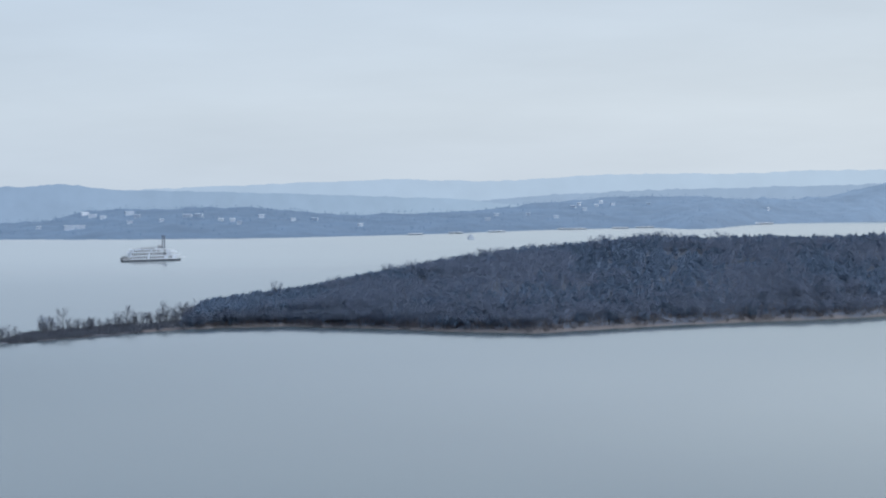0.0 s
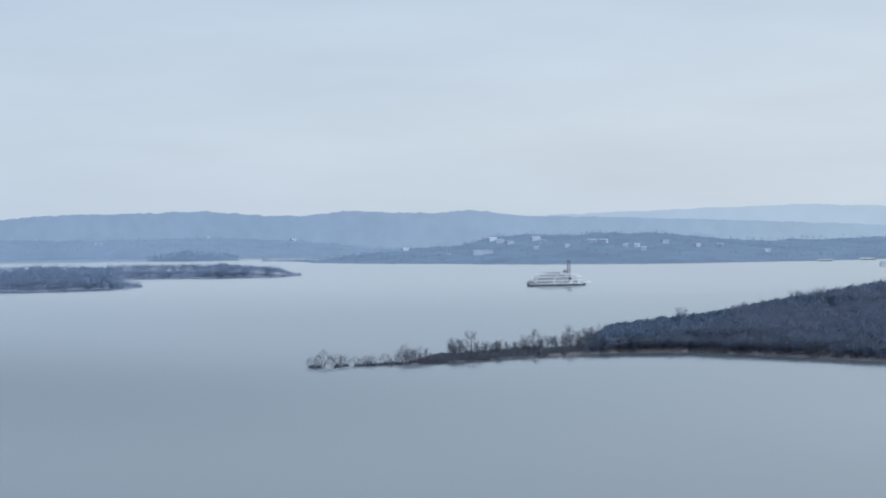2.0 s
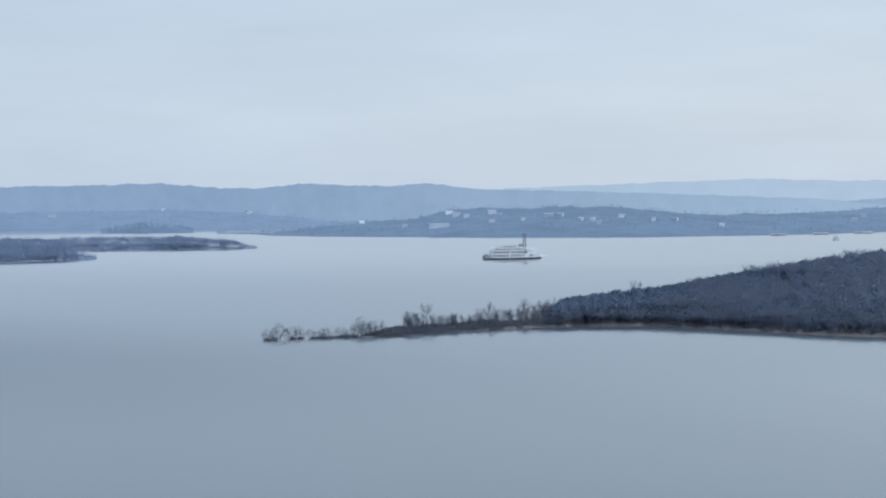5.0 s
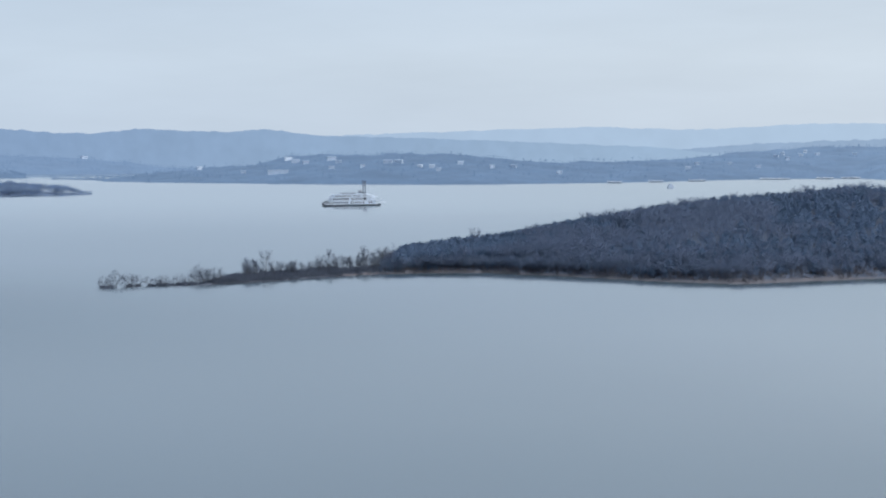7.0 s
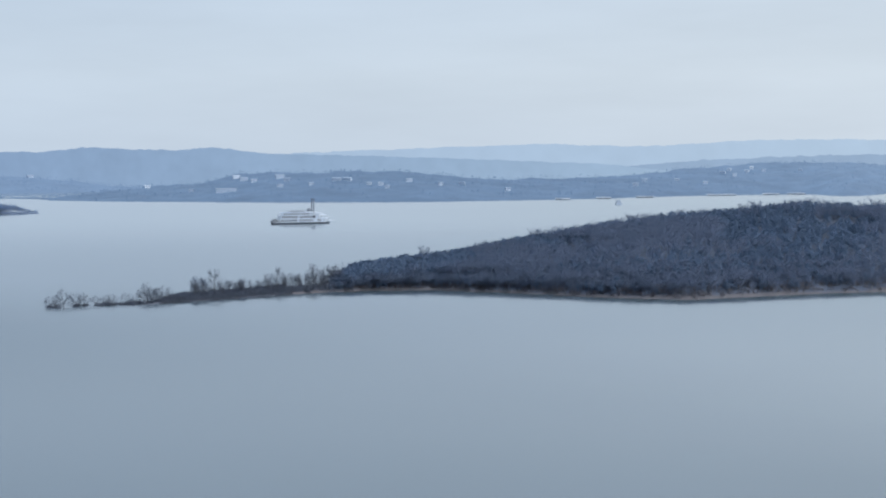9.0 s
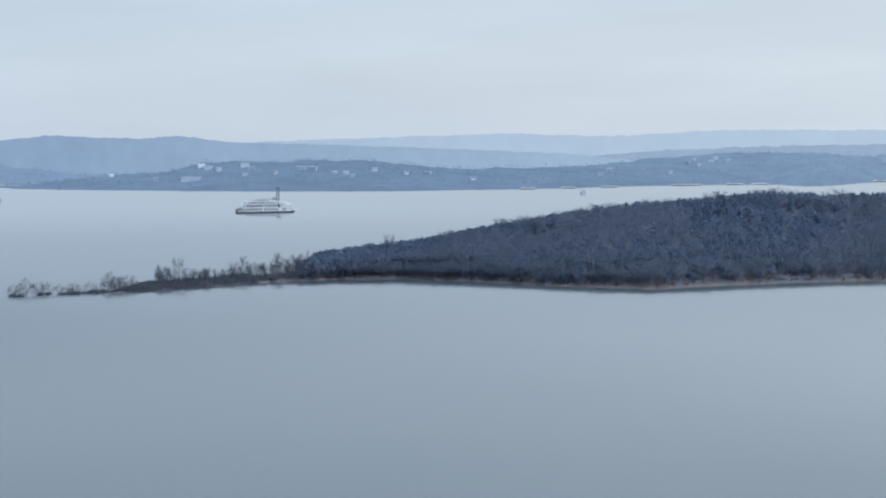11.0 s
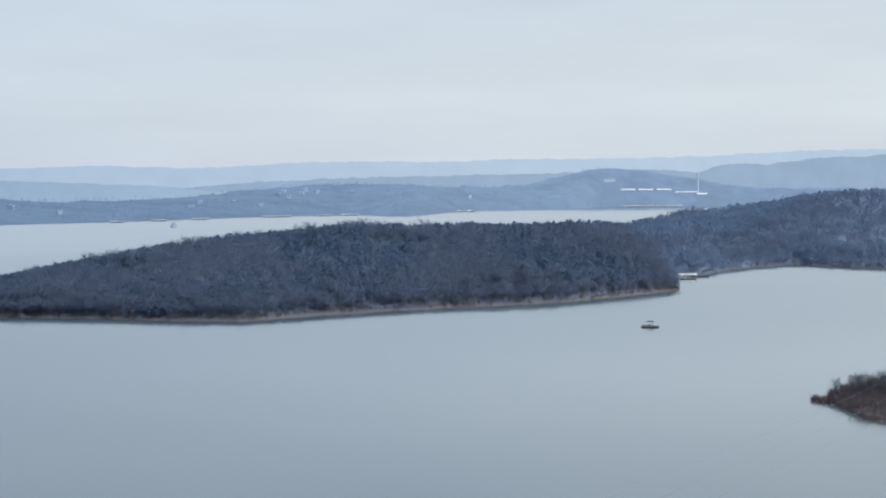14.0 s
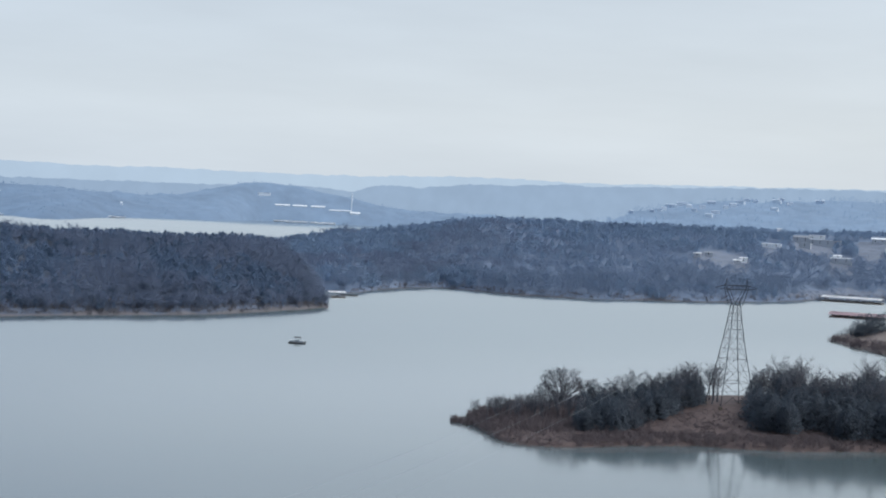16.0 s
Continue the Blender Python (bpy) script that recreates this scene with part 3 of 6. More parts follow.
# the far shore with its settled hill, and the slopes that run on to the right
far = Land(
    front=[(-8.4, 3640), (-6.8, 3500), (-4.5, 3405), (-1, 3300), (2.9, 3242), (5, 3240), (7, 3300), (8.9, 3350), (10.7, 3450), (12.6, 3600), (14.5, 3730), (16.5, 3800), (17.4, 3830), (18.3, 3610), (19.3, 3640), (20.4, 4020), (21.6, 4200), (23, 4290), (24.3, 4330), (25.0, 4480), (25.6, 4680), (27, 4700), (36, 4720)],
    crest=[(-8.4, 3720), (-5, 3800), (0, 3750), (4, 3750), (8, 3850), (12, 4150), (16, 4350), (20, 4450), (24, 4780), (26, 4840), (36, 4850)],
    height=[(-8.4, 3), (-7.5, 6), (-6.8, 14), (-5, 23), (-3.3, 30), (-2.4, 45), (-1, 54), (1, 54), (4, 53), (4.9, 47), (5.9, 39), (8, 34), (9.7, 35), (11.6, 42), (13.5, 53), (15.4, 63), (16.7, 70), (18.4, 67), (20.4, 61), (21.6, 57), (23.3, 64), (24.3, 82), (25.1, 103), (26.2, 111), (27.2, 98), (28.2, 84), (29.5, 66), (31, 50), (36, 40)],
    back=[(-8.4, 3800), (0, 4400), (10, 4600), (20, 4780), (24, 4860), (36, 4900)],
    ragged=10, lumps=7, seed=41, power=0.75)
far.build("backdrop_far_shore", M_FARLAND, 420, 30, "far wooded shore across the lake, blue-grey with haze")
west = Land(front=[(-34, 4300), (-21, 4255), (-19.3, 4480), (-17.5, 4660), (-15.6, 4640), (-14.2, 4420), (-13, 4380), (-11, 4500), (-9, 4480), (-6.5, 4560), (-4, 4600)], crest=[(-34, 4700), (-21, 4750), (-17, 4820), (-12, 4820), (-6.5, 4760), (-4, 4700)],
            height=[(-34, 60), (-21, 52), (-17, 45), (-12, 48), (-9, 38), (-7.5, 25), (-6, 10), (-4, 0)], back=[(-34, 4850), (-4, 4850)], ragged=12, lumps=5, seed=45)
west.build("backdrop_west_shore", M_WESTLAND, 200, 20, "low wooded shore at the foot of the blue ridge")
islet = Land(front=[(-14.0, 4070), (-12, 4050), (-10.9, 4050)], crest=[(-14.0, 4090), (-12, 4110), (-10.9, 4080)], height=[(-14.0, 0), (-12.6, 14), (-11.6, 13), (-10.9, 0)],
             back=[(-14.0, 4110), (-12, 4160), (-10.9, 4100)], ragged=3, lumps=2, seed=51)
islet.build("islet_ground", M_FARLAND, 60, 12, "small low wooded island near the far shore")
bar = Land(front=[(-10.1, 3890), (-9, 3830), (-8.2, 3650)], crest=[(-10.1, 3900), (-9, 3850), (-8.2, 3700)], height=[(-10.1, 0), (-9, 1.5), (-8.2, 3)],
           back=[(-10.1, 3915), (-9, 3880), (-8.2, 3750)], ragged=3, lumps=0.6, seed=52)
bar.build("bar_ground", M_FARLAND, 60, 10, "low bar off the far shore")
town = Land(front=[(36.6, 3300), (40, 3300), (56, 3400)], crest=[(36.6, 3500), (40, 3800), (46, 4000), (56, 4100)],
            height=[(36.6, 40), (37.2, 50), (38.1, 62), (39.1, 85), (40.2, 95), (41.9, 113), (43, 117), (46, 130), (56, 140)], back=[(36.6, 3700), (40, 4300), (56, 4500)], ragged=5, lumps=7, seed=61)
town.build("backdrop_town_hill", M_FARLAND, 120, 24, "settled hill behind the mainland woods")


def ridge(name, label, dist, table, mat, seed, bumps=5.0, base=-20.0, depth=25.0):
    """A distant ridge: a long rounded wall of hills with a wooded outline; table: bearing and slope of the sight line over its top."""
    a = np.linspace(table[0][0], table[-1][0], 1000)
    top = EYE[2] + dist * np.tan(np.radians(curve(table, a)))
    top = top + bumps * 0.55 * rough(a * 3.1, a * 0, seed) + bumps * 0.3 * rough(a * 7.3, a * 0 + 2, seed + 3, 4)
    s = np.linspace(0, 1, 14)
    A, S = np.meshgrid(a, s, indexing="ij")
    Z = base + (top[:, None] - base) * S**0.8
    D = dist - depth * (1 - S) ** 1.2 + 6 * rough(A * 1.6, S * 5, seed + 7) * (1 - S)
    R = np.radians(A)
    V = np.stack([D * np.sin(R), D * np.cos(R), Z], -1).reshape(-1, 3)
    i, j = np.meshgrid(np.arange(len(a) - 1), np.arange(13), indexing="ij")
    q = (i * 14 + j).ravel()
    return tagged(raw(name, V, np.stack([q, q + 1, q + 15, q + 14], -1), mat, smooth=True), label, "hills", kind="structure")


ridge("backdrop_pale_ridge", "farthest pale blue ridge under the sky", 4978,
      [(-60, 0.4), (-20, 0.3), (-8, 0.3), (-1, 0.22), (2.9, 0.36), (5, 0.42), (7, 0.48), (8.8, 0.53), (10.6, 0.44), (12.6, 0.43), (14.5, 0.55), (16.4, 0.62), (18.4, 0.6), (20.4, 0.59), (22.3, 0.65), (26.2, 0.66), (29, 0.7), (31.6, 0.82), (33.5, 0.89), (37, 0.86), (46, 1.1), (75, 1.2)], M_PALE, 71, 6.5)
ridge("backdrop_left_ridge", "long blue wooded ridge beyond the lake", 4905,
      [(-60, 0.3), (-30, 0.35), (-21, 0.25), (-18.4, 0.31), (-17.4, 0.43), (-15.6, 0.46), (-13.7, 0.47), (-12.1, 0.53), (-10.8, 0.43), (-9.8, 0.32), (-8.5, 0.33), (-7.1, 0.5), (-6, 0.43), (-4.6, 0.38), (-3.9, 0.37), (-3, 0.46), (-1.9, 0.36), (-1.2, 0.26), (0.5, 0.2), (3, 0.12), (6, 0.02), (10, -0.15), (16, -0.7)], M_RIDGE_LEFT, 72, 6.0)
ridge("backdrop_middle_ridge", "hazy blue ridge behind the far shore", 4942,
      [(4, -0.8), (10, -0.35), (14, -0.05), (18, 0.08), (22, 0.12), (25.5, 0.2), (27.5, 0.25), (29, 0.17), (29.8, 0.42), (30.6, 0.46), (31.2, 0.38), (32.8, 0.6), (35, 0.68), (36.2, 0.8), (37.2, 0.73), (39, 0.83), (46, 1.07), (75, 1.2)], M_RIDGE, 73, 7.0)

# the small peninsula under the power line, and the grassy point on its right
near = Land(
    front=[(33.4, 616), (33.55, 611), (33.8, 600), (34.2, 584), (34.7, 569), (35.6, 565), (36.8, 567), (37.7, 571), (38.7, 579), (39.9, 586), (41.2, 592), (42.7, 592), (44.4, 595), (47.5, 616), (58, 660)],
    crest=[(33.4, 619), (33.6, 624), (34.2, 626), (36, 627), (39, 642), (42.4, 656), (46, 668), (58, 720)],
    height=[(33.4, 0.0), (33.8, 0.9), (34.5, 1.9), (36.5, 3.2), (39, 4.6), (41, 6.6), (42.4, 7.3), (44, 7.5), (48, 9), (58, 14)],
    back=[(33.4, 622), (33.6, 640), (34.2, 655), (36, 690), (39, 730), (42.4, 760), (46, 790), (58, 860)],
    ragged=1.6, lumps=0.5, seed=81, power=0.9)
near.build("peninsula_ground", M_GRASS, 200, 34, "reddish-brown winter grass on a low peninsula")
point = Land(front=[(45.6, 1172), (46, 1130), (47.4, 1068), (50, 1020), (58, 1000)], crest=[(45.6, 1176), (46, 1174), (47.4, 1180), (50, 1190), (58, 1200)],
             height=[(45.6, 0.2), (46.2, 3), (47.4, 9), (50, 16), (58, 22)], back=[(45.6, 1180), (46, 1240), (47.4, 1290), (50, 1350), (58, 1400)], ragged=3, lumps=1, seed=91)
point.build("grassy_point_ground", M_PALEGRASS, 80, 20, "grassy point of land beside the docks")

# the bluff on which the camera stands, and the high ground behind it
a = np.radians(np.linspace(0, 360, 145))
d = np.array([0, 1.2, 2.5, 4, 6, 9, 14, 22, 34, 50, 70, 90, 110, 135, 160, 220])
zf = np.array([80.3, 80.3, 80.2, 79.2, 77.5, 75, 71, 65, 57, 46, 29, 13, 1, -4, -8, -20])
zb = np.array([80.3, 80.3, 80.3, 80.4, 80.6, 80.8, 81, 81.5, 82, 83, 84, 85, 86, 88, 90, 96])
A, Dm = np.meshgrid(a, d, indexing="ij")
back = np.clip(-np.cos(A) * 2.2, 0, 1)
Dm = Dm * (1 + 10 * back * (Dm > 100))
Z = zf[None] * (1 - back) + zb[None] * back + rough(A * 6, Dm / 12, 5) * np.clip((Dm - 3) / 20, 0, 1.5)
V = np.stack([Dm * np.sin(A), Dm * np.cos(A), Z], -1).reshape(-1, 3)
i, j = np.meshgrid(np.arange(144), np.arange(15), indexing="ij")
q = (i * 16 + j).ravel()
tagged(raw("bluff_ground", V, np.stack([q, q + 1, q + 17, q + 16], -1), M_LITTER, smooth=True), "steep bluff with leaf litter below the lookout", "bluff", kind="structure")


# ---------------------------------------------------------------- trees
def sliver(V, F, p, q, w, side):
    """A thin twig or needle spray from p to q."""
    k = len(V)
    V += [p + side * w, p - side * w, q]
    F.append((k, k + 1, k + 2))


def stem(V, F, pts, radii, sides=4):
    """A tapered stem through points."""
    k0 = len(V)
    for i, (p, r) in enumerate(zip(pts, radii)):
        t = (pts[min(i + 1, len(pts) - 1)] - pts[max(i - 1, 0)]).normalized()
        u = t.orthogonal().normalized()
        v = t.cross(u)
        for s in range(sides):
            b = 2 * math.pi * s / sides
            V.append(p + (u * math.cos(b) + v * math.sin(b)) * r)
    for i in range(len(pts) - 1):
        for s in range(sides):
            n1, n2 = k0 + i * sides + s, k0 + i * sides + (s + 1) % sides
            F.append((n1, n2, n2 + sides))
            F.append((n1, n2 + sides, n1 + sides))


def any_way(r, up=0.0):
    v = Vector((r.gauss(0, 1), r.gauss(0, 1), r.gauss(0, 1) + up))
    return v.normalized()


def bare_template(seed, height=12.0, spread=0.32, limbs=7, twigs=5, width=0.11, low=0.3, round_=1.0, fine=True):
    """Trunk with limbs, and a crown of fine twigs: two lists each of points and triangles."""
    r = random.Random(seed)
    TV, TF, CV, CF = [], [], [], []
    lean = Vector((r.uniform(-0.06, 0.06), r.uniform(-0.06, 0.06), 0))
    tr = [Vector((0, 0, -0.3)), Vector((0, 0, height * 0.3)) + lean * height * 0.3, lean * height * 0.62 + Vector((r.uniform(-0.3, 0.3), r.uniform(-0.3, 0.3), height * 0.62)), lean * height + Vector((0, 0, height * 0.94))]
    r0 = height * 0.015 + 0.05
    stem(TV, TF, tr if fine else tr[::3], (r0 * 1.3, r0, r0 * 0.6, 0.02)[::1 if fine else 3], 4 if fine else 3)
    for i in range(limbs):
        f = low + (0.9 - low) * (i + r.random()) / limbs
        k = min(2, int(f / 0.32))
        base = tr[k].lerp(tr[k + 1], min(1, max(0, (f - (0, 0.32, 0.64)[k]) / 0.32)))
        b = i * 2.4 + r.uniform(-0.5, 0.5)
        reach = height * spread * (1.15 - 0.75 * abs(f - 0.5) * round_) * r.uniform(0.75, 1.15)
        tip = base + Vector((math.cos(b) * reach, math.sin(b) * reach, reach * r.uniform(0.55, 1.2)))
        mid = base.lerp(tip, 0.5) + Vector((r.uniform(-0.3, 0.3), r.uniform(-0.3, 0.3), 0.25 * reach * 0.4))
        if fine:
            stem(TV, TF, [base, mid, tip], (r0 * 0.45, r0 * 0.28, 0.015), 3)
        else:
            sliver(TV, TF, base, tip, r0 * 0.6, (tip - base).orthogonal().normalized())
        for j in range(twigs):
            g = 0.3 + 0.7 * (j + r.random()) / twigs
            o = base.lerp(mid, g * 2) if g < 0.5 else mid.lerp(tip, g * 2 - 1)
            w = (any_way(r, 0.5) + (tip - base).normalized() * 0.6).normalized()
            q = o + w * reach * r.uniform(0.35, 0.6)
            sliver(CV, CF, o, q, width, w.orthogonal().normalized())
            for _ in range(2):
                o2 = o.lerp(q, r.uniform(0.3, 0.8))
                w2 = (w * 0.7 + any_way(r, 0.3) * 0.8).normalized()
                sliver(CV, CF, o2, o2 + w2 * reach * r.uniform(0.2, 0.4), width * 0.7, any_way(r).cross(w2).normalized())
    return (TV, TF), (CV, CF)


def spreading_template(seed, height=12.0, width=0.06, splits=3, depth=4, first=9, up=0.35, bend=0.75, reach=0.3, trunk=0.2):
    """A broad crown that forks again and again from a short trunk."""
    r = random.Random(seed)
    TV, TF, CV, CF = [], [], [], []
    fork = height * trunk
    stem(TV, TF, [Vector((0, 0, -0.3)), Vector((0, 0, fork * 0.5)), Vector((0, 0, fork))], (height * 0.03, height * 0.022, height * 0.018), 6)

    def grow(p, way, length, rad, level):
        q = p + way * length
        if level < 2:
            stem(TV, TF, [p, p.lerp(q, 0.5) + any_way(r) * length * 0.05, q], (rad, rad * 0.75, rad * 0.5), 3)
        else:
            sliver(CV, CF, p, q, width * (1.0 if level == 2 else 0.7), any_way(r).cross(way).normalized())
        if level < depth:
            for _ in range(splits + (level == 1)):
                w2 = (way + any_way(r, up * 0.4) * bend).normalized()
                grow(p.lerp(q, r.uniform(0.6, 1.0)), w2, length * r.uniform(0.6, 0.8), rad * 0.5, level + 1)

    for i in range(first):
        b = i * 2.39996 + r.uniform(-0.3, 0.3)
        el = math.asin(min(0.98, 0.15 + 0.83 * (i + 0.5) / first))
        way = Vector((math.cos(b) * math.cos(el), math.sin(b) * math.cos(el), math.sin(el)))
        grow(Vector((0, 0, fork * r.uniform(0.75, 1.0))), way, height * reach * (0.85 + 0.25 * math.sin(el)), height * 0.012, 0)
    return (TV, TF), (CV, CF)


def pine_template(seed, height=12.0, spread=0.22, sprays=90, size=1.5, low=0.12, cone=0.8):
    """Trunk and an uneven crown of drooping needle sprays."""
    r = random.Random(seed)
    TV, TF, CV, CF = [], [], [], []
    stem(TV, TF, [Vector((0, 0, -0.3)), Vector((0, 0, height))], (height * 0.016, 0.02), 3)
    lob = [r.uniform(0.75, 1.25) for _ in range(7)]
    for i in range(sprays):
        f = low + (1 - low) * (i + 0.5) / sprays
        b = i * 2.39996 + r.uniform(-0.4, 0.4)
        full = min(1.0, (f - low) / 0.12 + 0.45) * (1 - f) ** cone + 0.03
        rad = height * spread * 1.25 * full * lob[int(b * 7 / 6.2832) % 7] * r.uniform(0.5, 1.1)
        c = Vector((math.cos(b) * rad, math.sin(b) * rad, f * height + r.uniform(-0.3, 0.3)))
        w = Vector((math.cos(b), math.sin(b), r.uniform(-0.5, 0.35))).normalized()
        sd = any_way(r, 0.2).cross(w).normalized()
        s = size * r.uniform(0.6, 1.2) * (0.5 + 0.5 * (1 - f))
        k = len(CV)
        CV += [c - w * s * 0.8, c + sd * s * 0.55 - w * s * 0.1, c + w * s, c - sd * s * 0.55 + w * s * 0.15]
        CF += [(k, k + 1, k + 2), (k, k + 2, k + 3)]
    return (TV, TF), (CV, CF)


def needle_template(seed, height=11.0, spread=0.34, sprays=150, size=1.0, low=0.22, blunt=0.4, loose=0.05):
    """An evergreen seen from afar: trunk and a rounded, uneven crown filled with short needle sprays."""
    r = random.Random(seed)
    TV, TF, CV, CF = [], [], [], []
    stem(TV, TF, [Vector((0, 0, -0.3)), Vector((0, 0, height * 0.9))], (height * 0.016, 0.02), 3)
    lob = [r.uniform(0.7, 1.2) for _ in range(5)]
    for i in range(sprays):
        f = low + (1 - low) * (i + r.random()) / sprays
        b = i * 2.39996 + r.uniform(-0.4, 0.4)
        wide = min(1.0, (f - low) / 0.2 + 0.5) * (1 - f) ** blunt
        rad = height * spread * wide * lob[int(b * 5 / 6.2832) % 5] * r.random() ** 0.6 * 1.15
        c = Vector((math.cos(b) * rad, math.sin(b) * rad, f * height + r.gauss(0, loose) * height))
        w = any_way(r, 0.3)
        s = size * r.uniform(0.6, 1.2)
        sliver(CV, CF, c - w * s * 0.5, c + w * s * 0.7, s * 0.3, any_way(r).cross(w).normalized())
    return (TV, TF), (CV, CF)


def brush_template(seed, height=2.5, stems=26, width=0.05):
    """A thicket of thin stems."""
    r = random.Random(seed)
    V, F = [], []
    for _ in range(stems):
        p = Vector((r.uniform(-1.4, 1.4), r.uniform(-1.4, 1.4), -0.2))
        q = p + Vector((r.uniform(-0.8, 0.8), r.uniform(-0.8, 0.8), height * r.uniform(0.5, 1.1)))
        sliver(V, F, p, q, width, any_way(r).cross((q - p).normalized()).normalized())
        m = p.lerp(q, 0.55)
        sliver(V, F, m, m + any_way(r, 0.7) * height * 0.4, width * 0.8, any_way(r))
    return V, F


def arrays(*pairs):
    vs, fs, k = [], [], 0
    for v, f in pairs:
        vs.append(np.array([tuple(p) for p in v], np.float32).reshape(-1, 3))
        fs.append(np.array(f, np.int32).reshape(-1, 3) + k)
        k += len(v)
    return np.concatenate(vs), np.concatenate(fs)


def crowned(tv, tf):
    """Turns the faces of a crown outwards and gives mostly upward normals, which evens its shading."""
    r = np.hypot(tv[:, 0], tv[:, 1]) + 1e-6
    n = np.stack([tv[:, 0] / r, tv[:, 1] / r, np.full(len(tv), 2.2)], -1)
    n /= np.linalg.norm(n, axis=1, keepdims=True) + 1e-9
    fn = np.cross(tv[tf[:, 1]] - tv[tf[:, 0]], tv[tf[:, 2]] - tv[tf[:, 0]])
    turn = (fn * n[tf].mean(1)).sum(1) < 0
    tf = tf.copy()
    tf[turn] = tf[turn][:, ::-1]
    return tf, n


def scatter(name, templates, place, scale, mat, label, category, seed=1, squash=0.12):
    """A wood: copies of a few templates, joined into one mesh of kind stuff."""
    r = np.random.default_rng(seed)
    n = len(place)
    pick = r.integers(0, len(templates), n)
    VV, FF, NN, base = [], [], [], 0
    for t, (tv, tf) in enumerate(templates):
        ids = np.nonzero(pick == t)[0]
        if not len(ids):
            continue
        tf, tn = crowned(tv, tf)
        b = r.uniform(0, 2 * np.pi, len(ids))
        cb, sb = np.cos(b)[:, None], np.sin(b)[:, None]
        NN.append(np.stack([tn[None, :, 0] * cb - tn[None, :, 1] * sb, tn[None, :, 0] * sb + tn[None, :, 1] * cb, np.broadcast_to(tn[None, :, 2], (len(ids), len(tv)))], -1).reshape(-1, 3))
        s = scale[ids]
        sx = s * r.uniform(1 - squash, 1 + squash, len(ids))
        c, sn = np.cos(b) * sx, np.sin(b) * sx
        X = tv[None, :, 0] * c[:, None] - tv[None, :, 1] * sn[:, None] + place[ids, 0][:, None]
        Y = tv[None, :, 0] * sn[:, None] + tv[None, :, 1] * c[:, None] + place[ids, 1][:, None]
        Zz = tv[None, :, 2] * s[:, None] + place[ids, 2][:, None]
        VV.append(np.stack([X, Y, Zz], -1).reshape(-1, 3))
        FF.append((tf[None] + (np.arange(len(ids)) * len(tv))[:, None, None] + base).reshape(-1, 3))
        base += len(ids) * len(tv)
    return tagged(raw(name, np.concatenate(VV), np.concatenate(FF), mat, normals=np.concatenate(NN)), label, category, kind="stuff")


def spots(a, d, z, keep=None):
    r = np.radians(a)
    p = np.stack([d * np.sin(r), d * np.cos(r), z], -1)
    return p if keep is None else p[keep]


BARE = [arrays(*bare_template(s, 10.5, 0.42, 8, 6, 0.15, 0.48, fine=False)) for s in range(6)]
BARE_FAR = [arrays(*bare_template(s + 20, 10, 0.52, 6, 5, 0.27, 0.42, fine=False)) for s in range(5)]
BARE_VERYFAR = [arrays(*bare_template(s + 40, 12, 0.42, 4, 3, 0.5, fine=False)) for s in range(4)]
PINES = [arrays(*needle_template(s, 9.9, 0.48, 112, 1.55, 0.3, 0.3 + 0.06 * s)) for s in range(6)]
PINES_CREST = [arrays(*needle_template(s + 31, 9.7, 0.4, 150, 1.2, 0.35, 0.36 + 0.1 * s, 0.02)) for s in range(4)]
PINES_FAR = [arrays(*needle_template(s + 9, 9.6, 0.52, 60, 2.0, 0.3, 0.35)) for s in range(5)]
PINES_VERYFAR = [arrays(*needle_template(s + 19, 11.0, 0.36, 30, 2.8, 0.2, 0.4)) for s in range(4)]
BRUSH = [arrays(brush_template(s, 2.6, 23, 0.1)) for s in range(4)]
BRUSH_FAR = [arrays(brush_template(s + 5, 2.5, 10, 0.14)) for s in range(3)]


def wood(name, land, n, seed, bare, pines, share, scale=(0.75, 1.15), s0=0.05, s1=1.35, a0=None, a1=None, patch=42.0, label="", pine_mat=None, bare_mat=None, skip=None, rise=0.0, taper=0.0, start=0.0, skyline=0.0):
    """Mixed woods on a stretch of land: evergreens gather in patches, bare trees fill the rest."""
    r = np.random.default_rng(seed)
    a, d, z = land.sample(n, r, a0, a1, s0, s1)
    ok = z > (0.4 if s0 >= 0 else -0.5)
    if skip is not None:
        ok &= ~skip(a, d)
    a, d, z = a[ok], d[ok], z[ok]
    p = spots(a, d, z)
    fr, cr, _, _ = land.lines(a)
    up = np.clip((d - fr) / (cr - fr), 0, 1)
    g = rise * up + skyline * np.clip((up - 0.88) / 0.08, 0, 1) + rough(p[:, 0] / patch, p[:, 1] / patch, seed + 3) * 0.9 + r.uniform(-0.16, 0.16, len(p))
    ev = g > np.quantile(g, 1 - share)
    sc = r.uniform(*scale, len(p)) * (0.9 + 0.25 * rough(p[:, 0] / 90, p[:, 1] / 90, seed + 9))
    if taper:
        sc = sc * np.clip((land.a1 - a) / taper, 0.35, 1)
    if start:
        # low mixed growth at the thin end, full trees further in
        grown = np.clip((a - a0) / start, 0, 1)
        sc = sc * (0.5 + 0.5 * grown)
        ev &= r.random(len(p)) < 0.25 + 0.75 * grown
    scatter(name + "_bare_trees", bare, p[~ev], sc[~ev], bare_mat or M_BARE, "grey leafless winter trees " + label, "bare trees", seed)
    if ev.any():
        scatter(name + "_evergreens", pines, p[ev], sc[ev] * 0.97, pine_mat or M_PINE, "dark green cedars and pines " + label, "evergreen trees", seed + 1)


